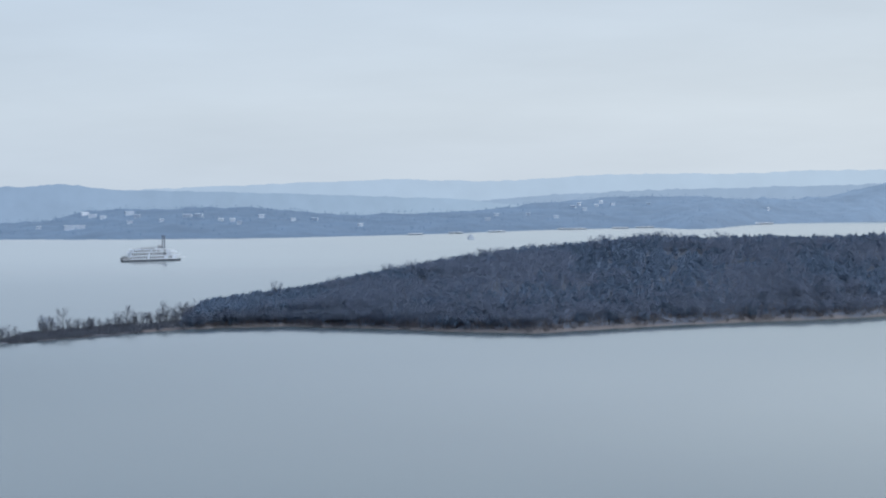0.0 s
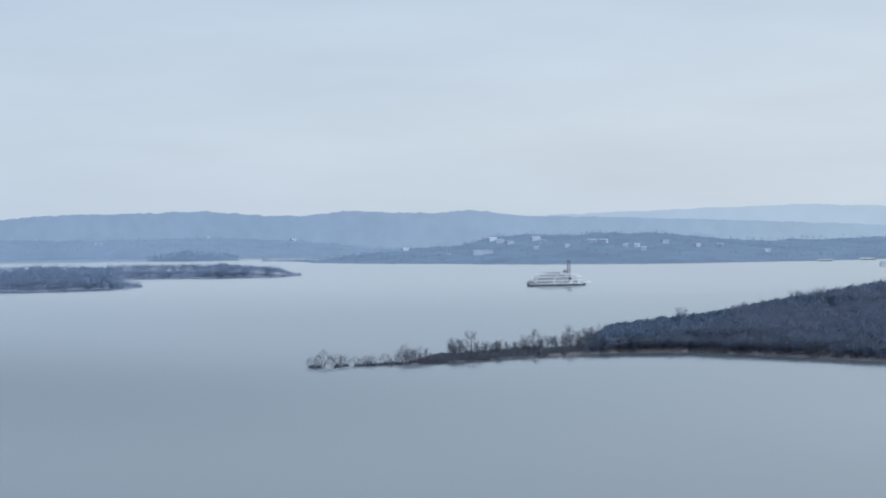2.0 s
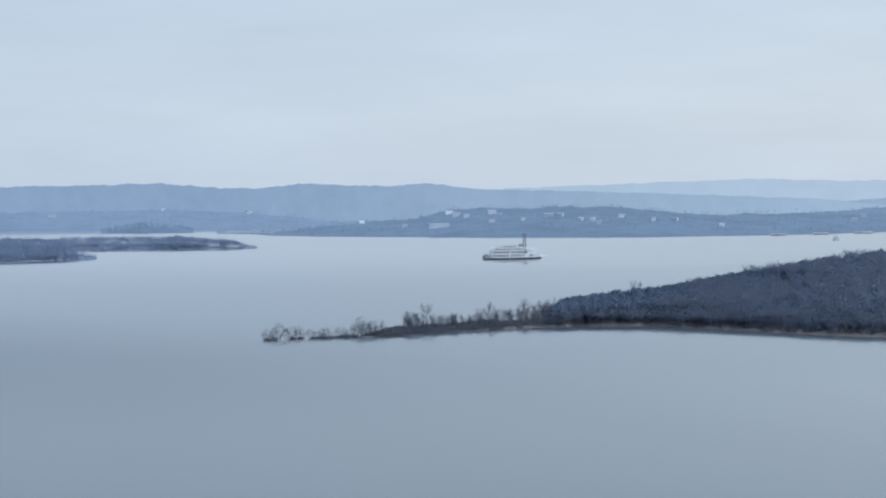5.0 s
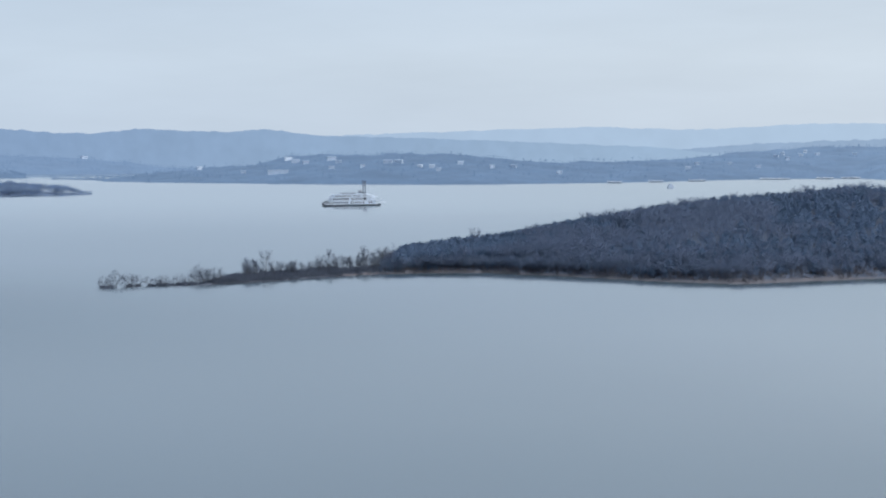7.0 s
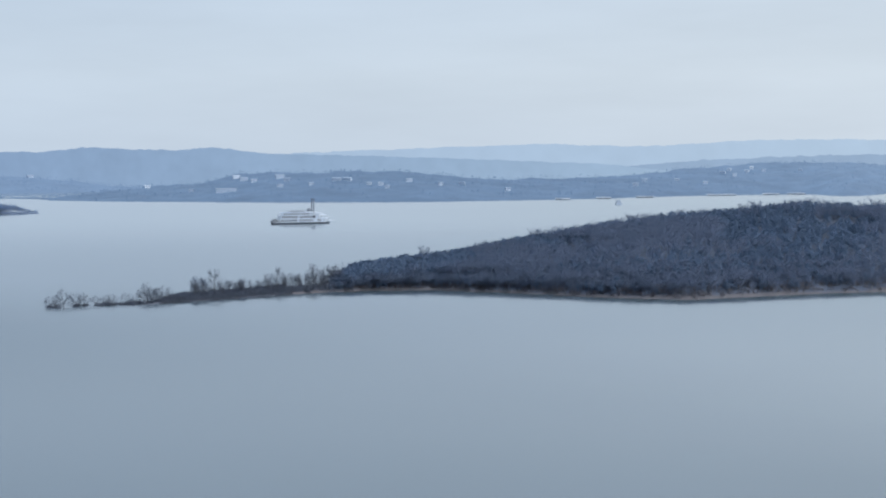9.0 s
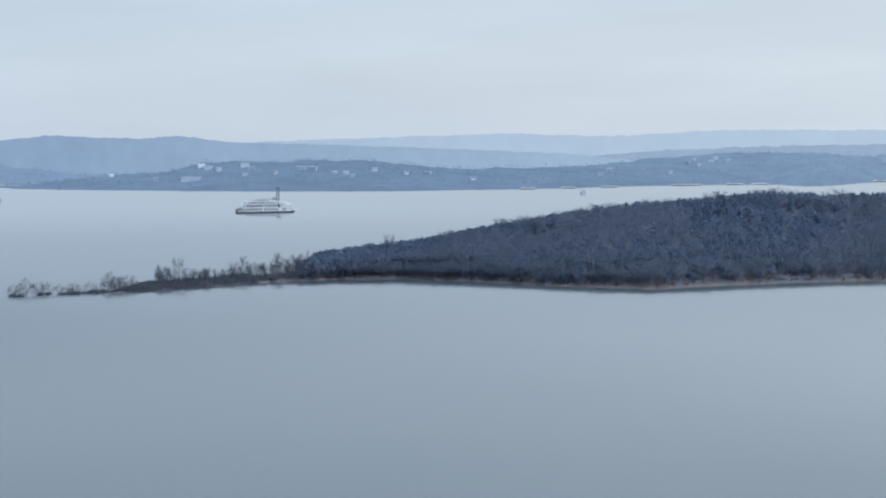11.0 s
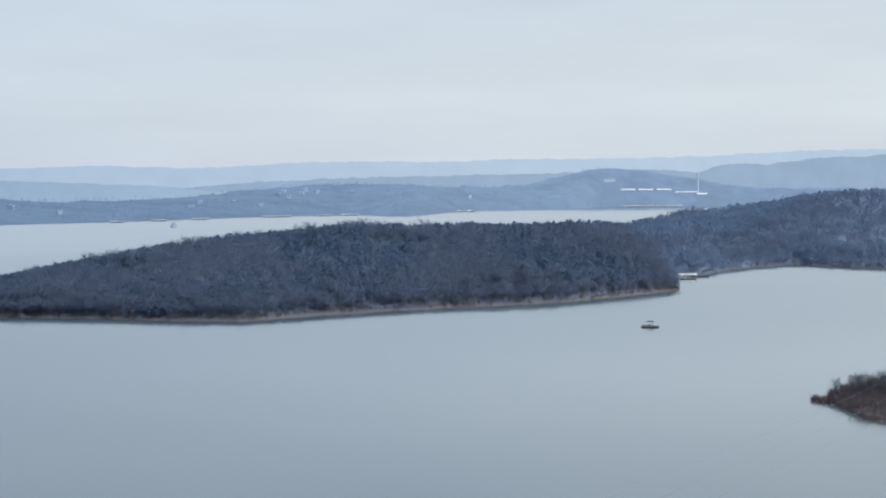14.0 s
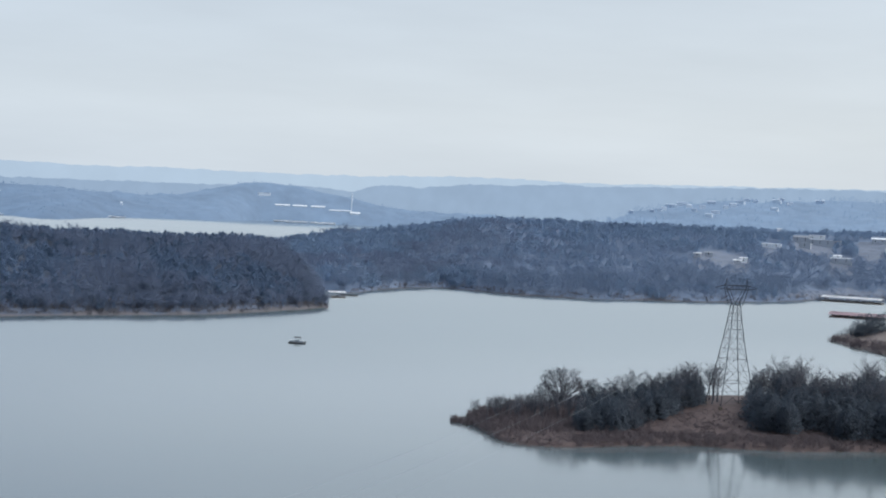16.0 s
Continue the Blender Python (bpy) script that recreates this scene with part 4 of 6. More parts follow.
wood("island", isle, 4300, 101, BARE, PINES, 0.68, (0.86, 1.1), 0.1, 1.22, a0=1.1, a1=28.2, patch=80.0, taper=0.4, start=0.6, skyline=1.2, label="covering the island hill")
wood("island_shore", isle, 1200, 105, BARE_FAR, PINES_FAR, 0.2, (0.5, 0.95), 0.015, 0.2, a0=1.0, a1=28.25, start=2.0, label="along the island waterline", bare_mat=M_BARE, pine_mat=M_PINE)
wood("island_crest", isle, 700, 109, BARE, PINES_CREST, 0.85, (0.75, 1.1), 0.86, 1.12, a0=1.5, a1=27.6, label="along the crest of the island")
SLENDER = [arrays(*bare_template(s + 60, 11, 0.13, 5, 2, 0.16, 0.45, fine=False)) for s in range(4)]
wood("island_trunks", isle, 420, 117, SLENDER, PINES, 0.0, (0.5, 0.85), 0.02, 0.16, a0=2.5, a1=28.2, label="with pale slender trunks by the island waterline", bare_mat=M_PALEWOOD)
wood("mainland_trunks", main, 260, 119, SLENDER, PINES, 0.0, (0.55, 0.9), 0.004, 0.1, a0=29.5, a1=49, label="with pale slender trunks by the mainland waterline", skip=lambda a, d: clearing(a, d) > 0, bare_mat=M_PALEWOOD)
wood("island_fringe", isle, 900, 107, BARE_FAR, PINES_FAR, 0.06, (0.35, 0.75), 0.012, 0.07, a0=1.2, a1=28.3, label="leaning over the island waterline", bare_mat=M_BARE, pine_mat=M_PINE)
thin_r, thick_r = np.random.default_rng(151), np.random.default_rng(152)
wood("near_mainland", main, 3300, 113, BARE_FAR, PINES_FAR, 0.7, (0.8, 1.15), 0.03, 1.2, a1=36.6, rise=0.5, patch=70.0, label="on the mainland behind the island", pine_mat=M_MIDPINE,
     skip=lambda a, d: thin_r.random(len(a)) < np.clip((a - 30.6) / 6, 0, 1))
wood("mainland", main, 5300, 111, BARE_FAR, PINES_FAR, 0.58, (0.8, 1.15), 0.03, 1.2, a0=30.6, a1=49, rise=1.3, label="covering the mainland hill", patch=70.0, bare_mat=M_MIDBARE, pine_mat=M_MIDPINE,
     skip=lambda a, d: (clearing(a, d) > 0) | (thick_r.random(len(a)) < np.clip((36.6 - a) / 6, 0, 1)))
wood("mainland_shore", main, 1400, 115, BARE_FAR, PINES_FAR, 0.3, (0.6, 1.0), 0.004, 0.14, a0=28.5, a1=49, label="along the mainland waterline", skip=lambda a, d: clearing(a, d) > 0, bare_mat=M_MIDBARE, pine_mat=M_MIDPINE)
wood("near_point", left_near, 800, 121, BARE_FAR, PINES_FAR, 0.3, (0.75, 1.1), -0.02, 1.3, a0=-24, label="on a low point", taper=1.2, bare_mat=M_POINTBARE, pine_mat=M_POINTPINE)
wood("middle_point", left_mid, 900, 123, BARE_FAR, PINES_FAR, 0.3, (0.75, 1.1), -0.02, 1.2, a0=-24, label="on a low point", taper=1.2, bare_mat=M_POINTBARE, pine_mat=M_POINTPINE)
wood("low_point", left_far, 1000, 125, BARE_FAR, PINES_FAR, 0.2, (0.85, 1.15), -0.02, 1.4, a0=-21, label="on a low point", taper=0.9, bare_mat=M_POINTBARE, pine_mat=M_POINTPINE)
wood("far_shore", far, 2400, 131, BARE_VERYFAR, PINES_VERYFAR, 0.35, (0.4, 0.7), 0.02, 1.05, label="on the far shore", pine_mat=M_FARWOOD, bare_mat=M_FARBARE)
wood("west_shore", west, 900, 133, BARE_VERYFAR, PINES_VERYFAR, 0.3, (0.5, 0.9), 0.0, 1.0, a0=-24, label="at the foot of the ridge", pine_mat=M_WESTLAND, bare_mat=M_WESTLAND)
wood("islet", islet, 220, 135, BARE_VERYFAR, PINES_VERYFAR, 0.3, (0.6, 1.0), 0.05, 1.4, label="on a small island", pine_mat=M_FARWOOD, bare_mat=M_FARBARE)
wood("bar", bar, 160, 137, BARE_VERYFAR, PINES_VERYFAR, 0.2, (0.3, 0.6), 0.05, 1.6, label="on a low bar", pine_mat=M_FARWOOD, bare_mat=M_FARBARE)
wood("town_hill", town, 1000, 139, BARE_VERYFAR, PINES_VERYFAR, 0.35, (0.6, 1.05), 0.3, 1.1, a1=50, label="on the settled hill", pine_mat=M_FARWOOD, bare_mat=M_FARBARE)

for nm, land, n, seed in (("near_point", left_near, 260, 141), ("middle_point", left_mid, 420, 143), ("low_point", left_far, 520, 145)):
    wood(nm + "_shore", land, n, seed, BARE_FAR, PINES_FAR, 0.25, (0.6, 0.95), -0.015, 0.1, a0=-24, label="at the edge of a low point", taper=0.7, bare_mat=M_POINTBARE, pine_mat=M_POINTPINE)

# brush and dry grass along the waterlines
for nm, land, n, a0, a1, s0, s1, sc, seed in (("island", isle, 2300, 1.5, 28.3, 0.004, 0.11, (0.45, 1.1), 201), ("spit_root", isle, 420, -0.8, 2.6, 0.0, 0.7, (0.5, 1.5), 206), ("spit", spit, 1300, -5.2, -0.5, 0.0, 1.9, (0.5, 1.4), 202), ("spit_edge", spit, 500, -4.7, -0.5, 0.0, 0.3, (0.3, 0.8), 207),
                                              ("peninsula", near, 2800, 33.45, 50, 0.0, 0.85, (0.2, 0.7), 203), ("grassy_point", point, 260, 45.55, 50, 0.0, 0.3, (0.5, 2.0), 204), ("waterside", near, 800, 37.0, 50, 0.0, 0.22, (0.3, 0.85), 205)):
    r = np.random.default_rng(seed)
    a, d, z = land.sample(n, r, a0, a1, s0, s1)
    p = spots(a, d, z)
    low = np.where(a > 39.8, 0.7, 1.0) if nm == "peninsula" else np.clip((a + 5.6) / 1.6, 0.3, 1) if nm == "spit" else 1.0
    scatter(nm + "_brush", BRUSH, p, low * r.uniform(*sc, len(p)) * (1 + 0.5 * rough(p[:, 0] / 14, p[:, 1] / 14, seed)), {"spit": M_DARKTWIG, "spit_edge": M_DARKTWIG, "spit_root": M_DARKTWIG, "peninsula": M_NEARBRUSH, "waterside": M_NEARBRUSH, "grassy_point": M_NEARBRUSH}.get(nm, M_BRUSH), "dry brown brush by the water", "brush", seed)
r = np.random.default_rng(210)
a, d, z = main.sample(900, r, 29, 50, 0.0, 0.03)
scatter("mainland_brush", BRUSH_FAR, spots(a, d, z), r.uniform(0.6, 1.2, len(a)), M_BRUSH, "dry brown brush by the water", "brush", 210)


# half-drowned thickets off the tip of the spit
r = np.random.default_rng(212)
c = np.concatenate([r.choice(np.array([-8.5, -8.4, -8.2, -7.6, -7.5, -7.3, -6.9]), 70) + r.normal(0, 0.06, 70), r.uniform(-7.0, -4.4, 130)])
d = 957 + (c + 8.05) * 4.5 + r.normal(0, 3, 200)
scatter("drowned_brush", BRUSH, spots(c, d, c * 0 - 0.3), r.uniform(0.4, 1.5, 200) * (0.8 + 0.5 * rough(c * 4, c * 0, 33)), M_DARKTWIG, "dark leafless thickets standing in the shallows", "brush", 212)
r = np.random.default_rng(213)
a, d, z = near.sample(420, r, 33.45, 37.6, 0.35, 1.7)
tip = np.clip((a - 31.6) / 1.6, 0.9, 1.35)
scatter("peninsula_thicket", BRUSH, spots(a, d, z), r.uniform(0.3, 1.2, 420) * tip * (1 + 0.6 * rough(a * 5, d / 9, 31)), M_NEARBRUSH, "tall brown winter thicket on the peninsula", "brush", 213)


r = np.random.default_rng(214)
c = np.concatenate([r.normal(32.9, 0.05, 16), r.normal(33.12, 0.06, 20), r.uniform(33.25, 33.6, 34)])
d = 619 + r.normal(0, 3, 70) - (c - 32.8) * 4
scatter("shallows_brush", BRUSH, spots(c, d, c * 0 - 0.3), r.uniform(0.5, 1.3, 70) * np.clip((c - 32.1) / 0.8, 0.3, 1), M_NEARBRUSH, "leafless shrubs standing in the shallows off the peninsula", "brush", 214)


def tree_thing(name, tmpl, crown_mat, label, m, group):
    """One tree: trunk with limbs, and its crown."""
    t = thing(name, m, label, "tree", group)
    (tv, tf), (cv, cf) = tmpl
    for nm, v, f, mat in (("trunk", tv, tf, M_BARK), ("crown", cv, cf, crown_mat)):
        va, fa = arrays((v, f))
        fa, na = crowned(va, fa)
        o = raw(nm, va, fa, mat, normals=na if nm == "crown" else None)
        o.parent = t
    return t


# ---------------------------------------------------------------- trees that stand alone
def size(m, s, sz=None):
    return m @ Matrix.Diagonal((s, s, sz or s, 1))


FINE = [bare_template(300 + k, 10, sp, lm, tw, 0.065, lo, rd) for k, (sp, lm, tw, lo, rd) in enumerate(((0.36, 13, 12, 0.2, 1.0), (0.3, 12, 11, 0.3, 0.8), (0.24, 11, 10, 0.35, 0.6), (0.4, 12, 12, 0.12, 1.2)))]
FINE[3] = spreading_template(306, 10, 0.085, 3, 3, 8)
FINE[0] = spreading_template(307, 10, 0.08, 3, 3, 9, 0.6)
CEDAR = [pine_template(320 + k, 10, sp, 640, 0.62, 0.03, co) for k, (sp, co) in enumerate(((0.36, 0.4), (0.29, 0.5), (0.42, 0.35)))]
SNAG = bare_template(340, 6, 0.1, 5, 1, 0.03, 0.4, 0.5)

# bare trees standing in and beside the water at the end of the spit
first = tree_thing("bare_tree", FINE[3], M_DARKTWIG, "small leafless tree standing at the tip of the spit", size(stand(-7.99, 957, -0.4), 1.15, 1.3), "trees on the spit")
second = tree_thing("bare_tree", FINE[1], M_DARKTWIG, "leafless tree on the brushy spit", size(stand(-1.1, 1022, 1.0), 1.05), "trees on the spit")
third = tree_thing("bare_tree", FINE[2], M_DARKTWIG, "slender leafless tree on the brushy spit", size(stand(-3.6, 990, 0.3), 0.9), "trees on the spit")
r = random.Random(77)
for t, s in ((-8.42, 0.52), (-8.25, 0.36), (-7.56, 0.58), (-7.32, 0.5), (-6.92, 0.46), (-6.55, 0.42), (-6.38, 0.5), (-5.91, 0.52), (-5.6, 0.42), (-5.3, 0.6), (-5.19, 0.78), (-5.05, 0.6), (-4.9, 0.66), (-4.64, 0.76), (-4.5, 0.55)):
    d = 957 + (t + 8.05) * 4.5
    copy_thing(first, size(pose(*at(t, d, -0.4), 0, 0, r.uniform(0, 360)), s * r.uniform(1.25, 1.5), s * r.uniform(1.3, 1.5)))
for t, s, src in ((-3.66, 1.0, second), (-3.34, 1.6, third), (-3.25, 1.35, third), (-2.92, 1.65, second), (-2.75, 1.3, third), (-2.41, 1.2, third), (-2.2, 1.1, third), (-1.97, 1.2, third), (-1.7, 1.0, second), (-1.2, 1.1, third),
                  (-0.78, 1.5, second), (-0.55, 1.3, third), (-0.3, 1.1, third), (-0.04, 1.4, third), (0.2, 1.2, second), (0.41, 1.55, second), (0.55, 1.3, second), (0.8, 1.3, third), (1.08, 1.5, second), (1.3, 1.45, second)):
    d = 992 + (t + 3.6) * 11.5
    s *= r.uniform(0.78, 0.9)
    copy_thing(src, size(pose(*at(t, d, 0.3 if t < -0.6 else 1.0), 0, 0, r.uniform(0, 360)), s * (0.85 if src is second else 0.75), s))
for _ in range(85):
    t = r.uniform(-3.6, 2.2)
    d = 990 + (t + 3.6) * 11.5 + r.uniform(-6, 12)
    copy_thing(third if r.random() < 0.92 else second, size(pose(*at(t, d, 0.1 if t < -0.6 else 0.9), 0, 0, r.uniform(0, 360)), r.uniform(0.55, 1.1) + 0.1 * max(0, t + 1)))
tall = tree_thing("bare_tree", FINE[1], M_BARE, "tall leafless tree rising above the evergreens", size(stand(4.27, 1090, 9.0), 1.5), "tall trees on the island")
for t, d, z, s in ((-3.55, 991, 0.2, 0.8), (-3.3, 996, 0.3, 0.72)):
    copy_thing(tall, size(stand(t, d, z, 60 * t), s))


def on_near(t, d):
    return float(near.z(np.array([t]), np.array([d]))[0]) - 0.1


# the peninsula's trees
big = tree_thing("oak_tree", spreading_template(403, 13, 0.07, 3, 4, 28, 0.3, 0.45, 0.26, 0.26), M_NEARBARE, "broad leafless oak with a rounded crown", size(stand(36.55, 640, on_near(36.55, 640)), 1.42), "")
NEARB = [spreading_template(351, 10, 0.045, 3, 4, 6, 0.9), bare_template(352, 10, 0.3, 16, 14, 0.045, 0.3, 0.8), bare_template(353, 10, 0.22, 14, 12, 0.045, 0.35, 0.6), spreading_template(354, 10, 0.045, 3, 4, 7, 0.7)]
bares = [tree_thing("bare_tree", NEARB[k], M_NEARBARE, "leafless tree beside the power line cut", size(stand(t, d, on_near(t, d)), s), "trees on the peninsula") for k, t, d, s in ((0, 38.3, 655, 1.15), (1, 39.0, 668, 1.25), (2, 40.9, 680, 1.3), (3, 37.9, 650, 0.9))]
cedars = [tree_thing("cedar_tree", CEDAR[k], M_NEARPINE, "dark green cedar on the peninsula", size(stand(t, d, on_near(t, d)), s), "cedars on the peninsula") for k, t, d, s in ((0, 38.6, 625, 0.9), (1, 39.3, 640, 1.05), (2, 40.2, 650, 1.1))]
r = random.Random(99)
for _ in range(160):
    t, d = r.uniform(37.2, 41.2), 0
    d = 592 + max(0, t - 38.7) * 24 + r.uniform(0, 1) ** 1.3 * (75 - max(0, t - 38.7) * 16)
    z = on_near(t, d)
    cedar = r.random() < (0.95 if d < 640 else 0.6)
    src = r.choice(cedars if cedar else bares)
    copy_thing(src, size(pose(*at(t, d, z), 0, 0, r.uniform(0, 360)), (r.uniform(0.7, 1.0) if cedar else r.uniform(0.75, 1.0)) * (0.82 + 0.08 * (t - 37.2))))
for _ in range(270):
    t = r.uniform(43.05, 51)
    d = r.uniform(611 + max(0, t - 44) * 3, 692)
    z = on_near(t, d)
    cedar = r.random() < (0.97 if d < 645 else 0.6)
    src = r.choice(cedars if cedar else bares)
    copy_thing(src, size(pose(*at(t, d, z), 0, 0, r.uniform(0, 360)), (r.uniform(0.9, 1.25) if cedar else r.uniform(1.05, 1.35)) * (0.8 if t < 43.4 else 1)))
for _ in range(16):
    t = r.uniform(40.4, 41.9)
    d = r.uniform(655, 690)
    copy_thing(bares[2], size(pose(*at(t, d, on_near(t, d)), 0, 0, r.uniform(0, 360)), r.uniform(0.8, 1.15)))
for _ in range(52):
    t = 33.5 + 3.9 * r.random() ** 0.9
    d = 616 + r.uniform(-4, 20)
    copy_thing(r.choice(bares[1:3]), size(pose(*at(t, d, on_near(t, d)), 0, 0, r.uniform(0, 360)), r.uniform(0.34, 0.52) + 0.05 * min(2.0, t - 33.6)))
snag = tree_thing("dead_tree", SNAG, M_NEARBARE, "thin dead trunk among the brush", size(stand(35.6, 618, on_near(35.6, 618)), 1.0), "snags on the peninsula")
for t, d in ((34.0, 606), (34.4, 610), (34.8, 612), (35.1, 604), (35.3, 622), (35.9, 612), (36.1, 626), (36.9, 618), (36.5, 612), (37.1, 630)):
    copy_thing(snag, size(pose(*at(t, d, on_near(t, d)), r.uniform(-6, 6), r.uniform(-6, 6), r.uniform(0, 360)), r.uniform(0.6, 1.05)))
for t, d, s in ((46.3, 1168, 1.0), (46.42, 1160, 1.2), (46.55, 1172, 1.35), (46.64, 1158, 1.25), (46.73, 1170, 1.45), (46.85, 1164, 1.3), (46.92, 1176, 1.4), (47.05, 1168, 1.25), (47.15, 1178, 1.3), (47.3, 1176, 1.2)):
    z = float(point.z(np.array([t]), np.array([d]))[0]) - 0.1
    copy_thing(r.choice(cedars), size(stand(t, d, z, r.uniform(0, 360)), s * r.uniform(0.85, 1.05), s * r.uniform(0.75, 1.0)))
    copy_thing(bares[0], size(stand(t - 0.55, d, float(point.z(np.array([t - 0.55]), np.array([float(d)]))[0]) - 0.1, 50 * t), s * 0.5))


# ---------------------------------------------------------------- the riverboat
def riverboat(m):
    b = thing("riverboat", m, "white paddle-wheel showboat with tall twin black funnels", "boat")
    # hull: pointed bow, flat stern; x runs to the bow
    bm = bmesh.new()
    prof = [(-38, 6.5), (-30, 7), (20, 7), (30, 5.6), (36, 2.6), (39, 0.3)]
    ring = [(x, -y) for x, y in prof] + [(x, y) for x, y in reversed(prof)]
    lo = [bm.verts.new((x * 0.985, y * 0.92, -0.8)) for x, y in ring]
    hi = [bm.verts.new((x, y, 2.6)) for x, y in ring]
    for i in range(len(ring)):
        j = (i + 1) % len(ring)
        bm.faces.new((lo[i], lo[j], hi[j], hi[i]))
    bm.faces.new(hi)
    bm.faces.new(lo[::-1])
    hull = part("hull", bm, M_HULL, b, "dark blue-black hull")
    part("rub_rail", boxed(-37.5, 33, -7.15, 7.15, 2.4, 2.75, bevel=0.08), M_BOATWHITE, hull)
    # three decks with galleries: dark tall windows in the shade behind white balustrades
    for k, (x0, x1, g0, g1, w, g, z0, z1) in enumerate(((-29, 30, -31, 36, 4.9, 6.8, 2.6, 6.7), (-28, 23, -30, 33, 4.7, 6.7, 7.0, 11.2), (-25, 14, -27, 24, 4.3, 6.2, 11.5, 14.5))):
        dk = part("deck_house", boxed(x0, x1, -w, w, z0, z1, bevel=0.1), M_BOATWHITE, b)
        n = int((x1 - x0 - 3) / 2.7)
        for i in range(n):
            cx = x0 + 2 + i * 2.7
            if k == 0 and 16 <= i <= 17 or i % 9 == 8:
                continue
            for sy in (-1, 1):
                part("window", boxed(cx, cx + 1.5, sy * (w + 0.02) - 0.06, sy * (w + 0.02) + 0.06, z0 + 0.7, z1 - 0.6, bevel=0.03), M_BOATGLASS, dk)
        part("deck", boxed(g0, g1, -g, g, z1, z1 + 0.3, bevel=0.05), M_BOATWHITE, b)
        for sy in (-1, 1):
            y = sy * (g - 0.1)
            rail = bmesh.new()
            box(rail, g0 + 0.3, g1 - 0.3, y - 0.05, y + 0.05, z1 + 0.45, z1 + 0.95)
            rod(rail, (g0 + 0.3, y, z1 + 1.25), (g1 - 0.3, y, z1 + 1.25), 0.08, sides=4)
            for q in range(int((g1 - g0) / 2.2)):
                rod(rail, (g0 + 0.5 + q * 2.2, y, z1 + 0.25), (g0 + 0.5 + q * 2.2, y, z1 + 1.3), 0.06, sides=4)
            part("balustrade", rail, M_BOATWHITE, b)
            for q in range(int((g1 - g0) / 5.2) + 1):
                part("post", rodded((g0 + 0.6 + q * 5.2, y, z0), (g0 + 0.6 + q * 5.2, y, z1), 0.13, sides=6), M_BOATWHITE, b)
    # texas cabin and its dark roof
    tx = part("texas_cabin", boxed(-15, 4, -3.4, 3.4, 14.8, 17.0, bevel=0.1), M_BOATWHITE, b)
    for i in range(6):
        for sy in (-1, 1):
            part("window", boxed(-13.5 + i * 3, -12 + i * 3, sy * 3.42 - 0.05, sy * 3.42 + 0.05, 15.3, 16.5), M_BOATGLASS, tx)
    part("texas_roof", boxed(-17, 5.5, -4.2, 4.2, 17.0, 17.4, bevel=0.08), M_TRIM, b)
    part("awning", boxed(15, 30, -6.2, 6.2, 13.6, 13.8, bevel=0.05), M_BOATWHITE, b)
    for xx in (15.5, 22, 29.5):
        for sy in (-1, 1):
            part("post", rodded((xx, sy * 6.0, 11.5), (xx, sy * 6.0, 13.6), 0.1, sides=6), M_BOATWHITE, b)
    ph = part("pilothouse", boxed(9.2, 13.4, -2.4, 2.4, 14.7, 19.2, bevel=0.12), M_BOATWHITE, b)
    part("window", boxed(9.1, 13.5, -2.5, 2.5, 17.0, 18.4, bevel=0.05), M_BOATGLASS, ph)
    bm = bmesh.new()
    bmesh.ops.create_cone(bm, cap_ends=True, segments=8, radius1=3.6, radius2=0.4, depth=1.5, matrix=Matrix.Translation((11.3, 0, 19.95)))
    part("roof", bm, M_TRIM, ph)
    for sy in (-1, 1):
        st = part("funnel", rodded((16.5, sy * 5.0, 6.5), (16.5, sy * 5.0, 31.5), 0.72, 0.64, 12), M_FUNNEL, b)
        crown = bmesh.new()
        for i in range(8):
            c = 2 * math.pi * i / 8
            rod(crown, (16.5 + 0.85 * math.cos(c), sy * 5 + 0.85 * math.sin(c), 31.3), (16.5 + 1.6 * math.cos(c), sy * 5 + 1.6 * math.sin(c), 33.2), 0.22, 0.04, 4)
        part("crown", crown, M_FUNNEL, st)
        part("band", rodded((16.5, sy * 5, 28.8), (16.5, sy * 5, 29.4), 0.95, sides=12), M_TRIM, st)
    part("brace", rodded((16.5, -5, 24), (16.5, 5, 24), 0.12, sides=5), M_STACK, b)
    # stern wheel under its frame
    wh = bmesh.new()
    for y in (-4.8, -1.6, 1.6, 4.8):
        for i in range(12):
            c = 2 * math.pi * i / 12
            rod(wh, (-34.6, y, 3.0), (-34.6 + 3.7 * math.cos(c), y, 3.0 + 3.7 * math.sin(c)), 0.1, sides=4)
            c2 = 2 * math.pi * (i + 1) / 12
            rod(wh, (-34.6 + 3.4 * math.cos(c), y, 3.0 + 3.4 * math.sin(c)), (-34.6 + 3.4 * math.cos(c2), y, 3.0 + 3.4 * math.sin(c2)), 0.1, sides=4)
    wheel = part("paddle_wheel", wh, M_TRIM, b, "dark stern wheel")
    for i in range(12):
        c = 2 * math.pi * i / 12
        blade = boxed(-0.45, 0.45, -5, 5, -0.06, 0.06)
        bmesh.ops.transform(blade, verts=blade.verts, matrix=Matrix.Translation((-34.6 + 3.5 * math.cos(c), 0, 3 + 3.5 * math.sin(c))) @ Matrix.Rotation(-c, 4, "Y"))
        part("blade", blade, M_HULL, wheel)
    for sy in (-1, 1):
        part("wheel_beam", boxed(-38.5, -28, sy * 5.6 - 0.3, sy * 5.6 + 0.3, 2.6, 4.6, bevel=0.06), M_TRIM, b)
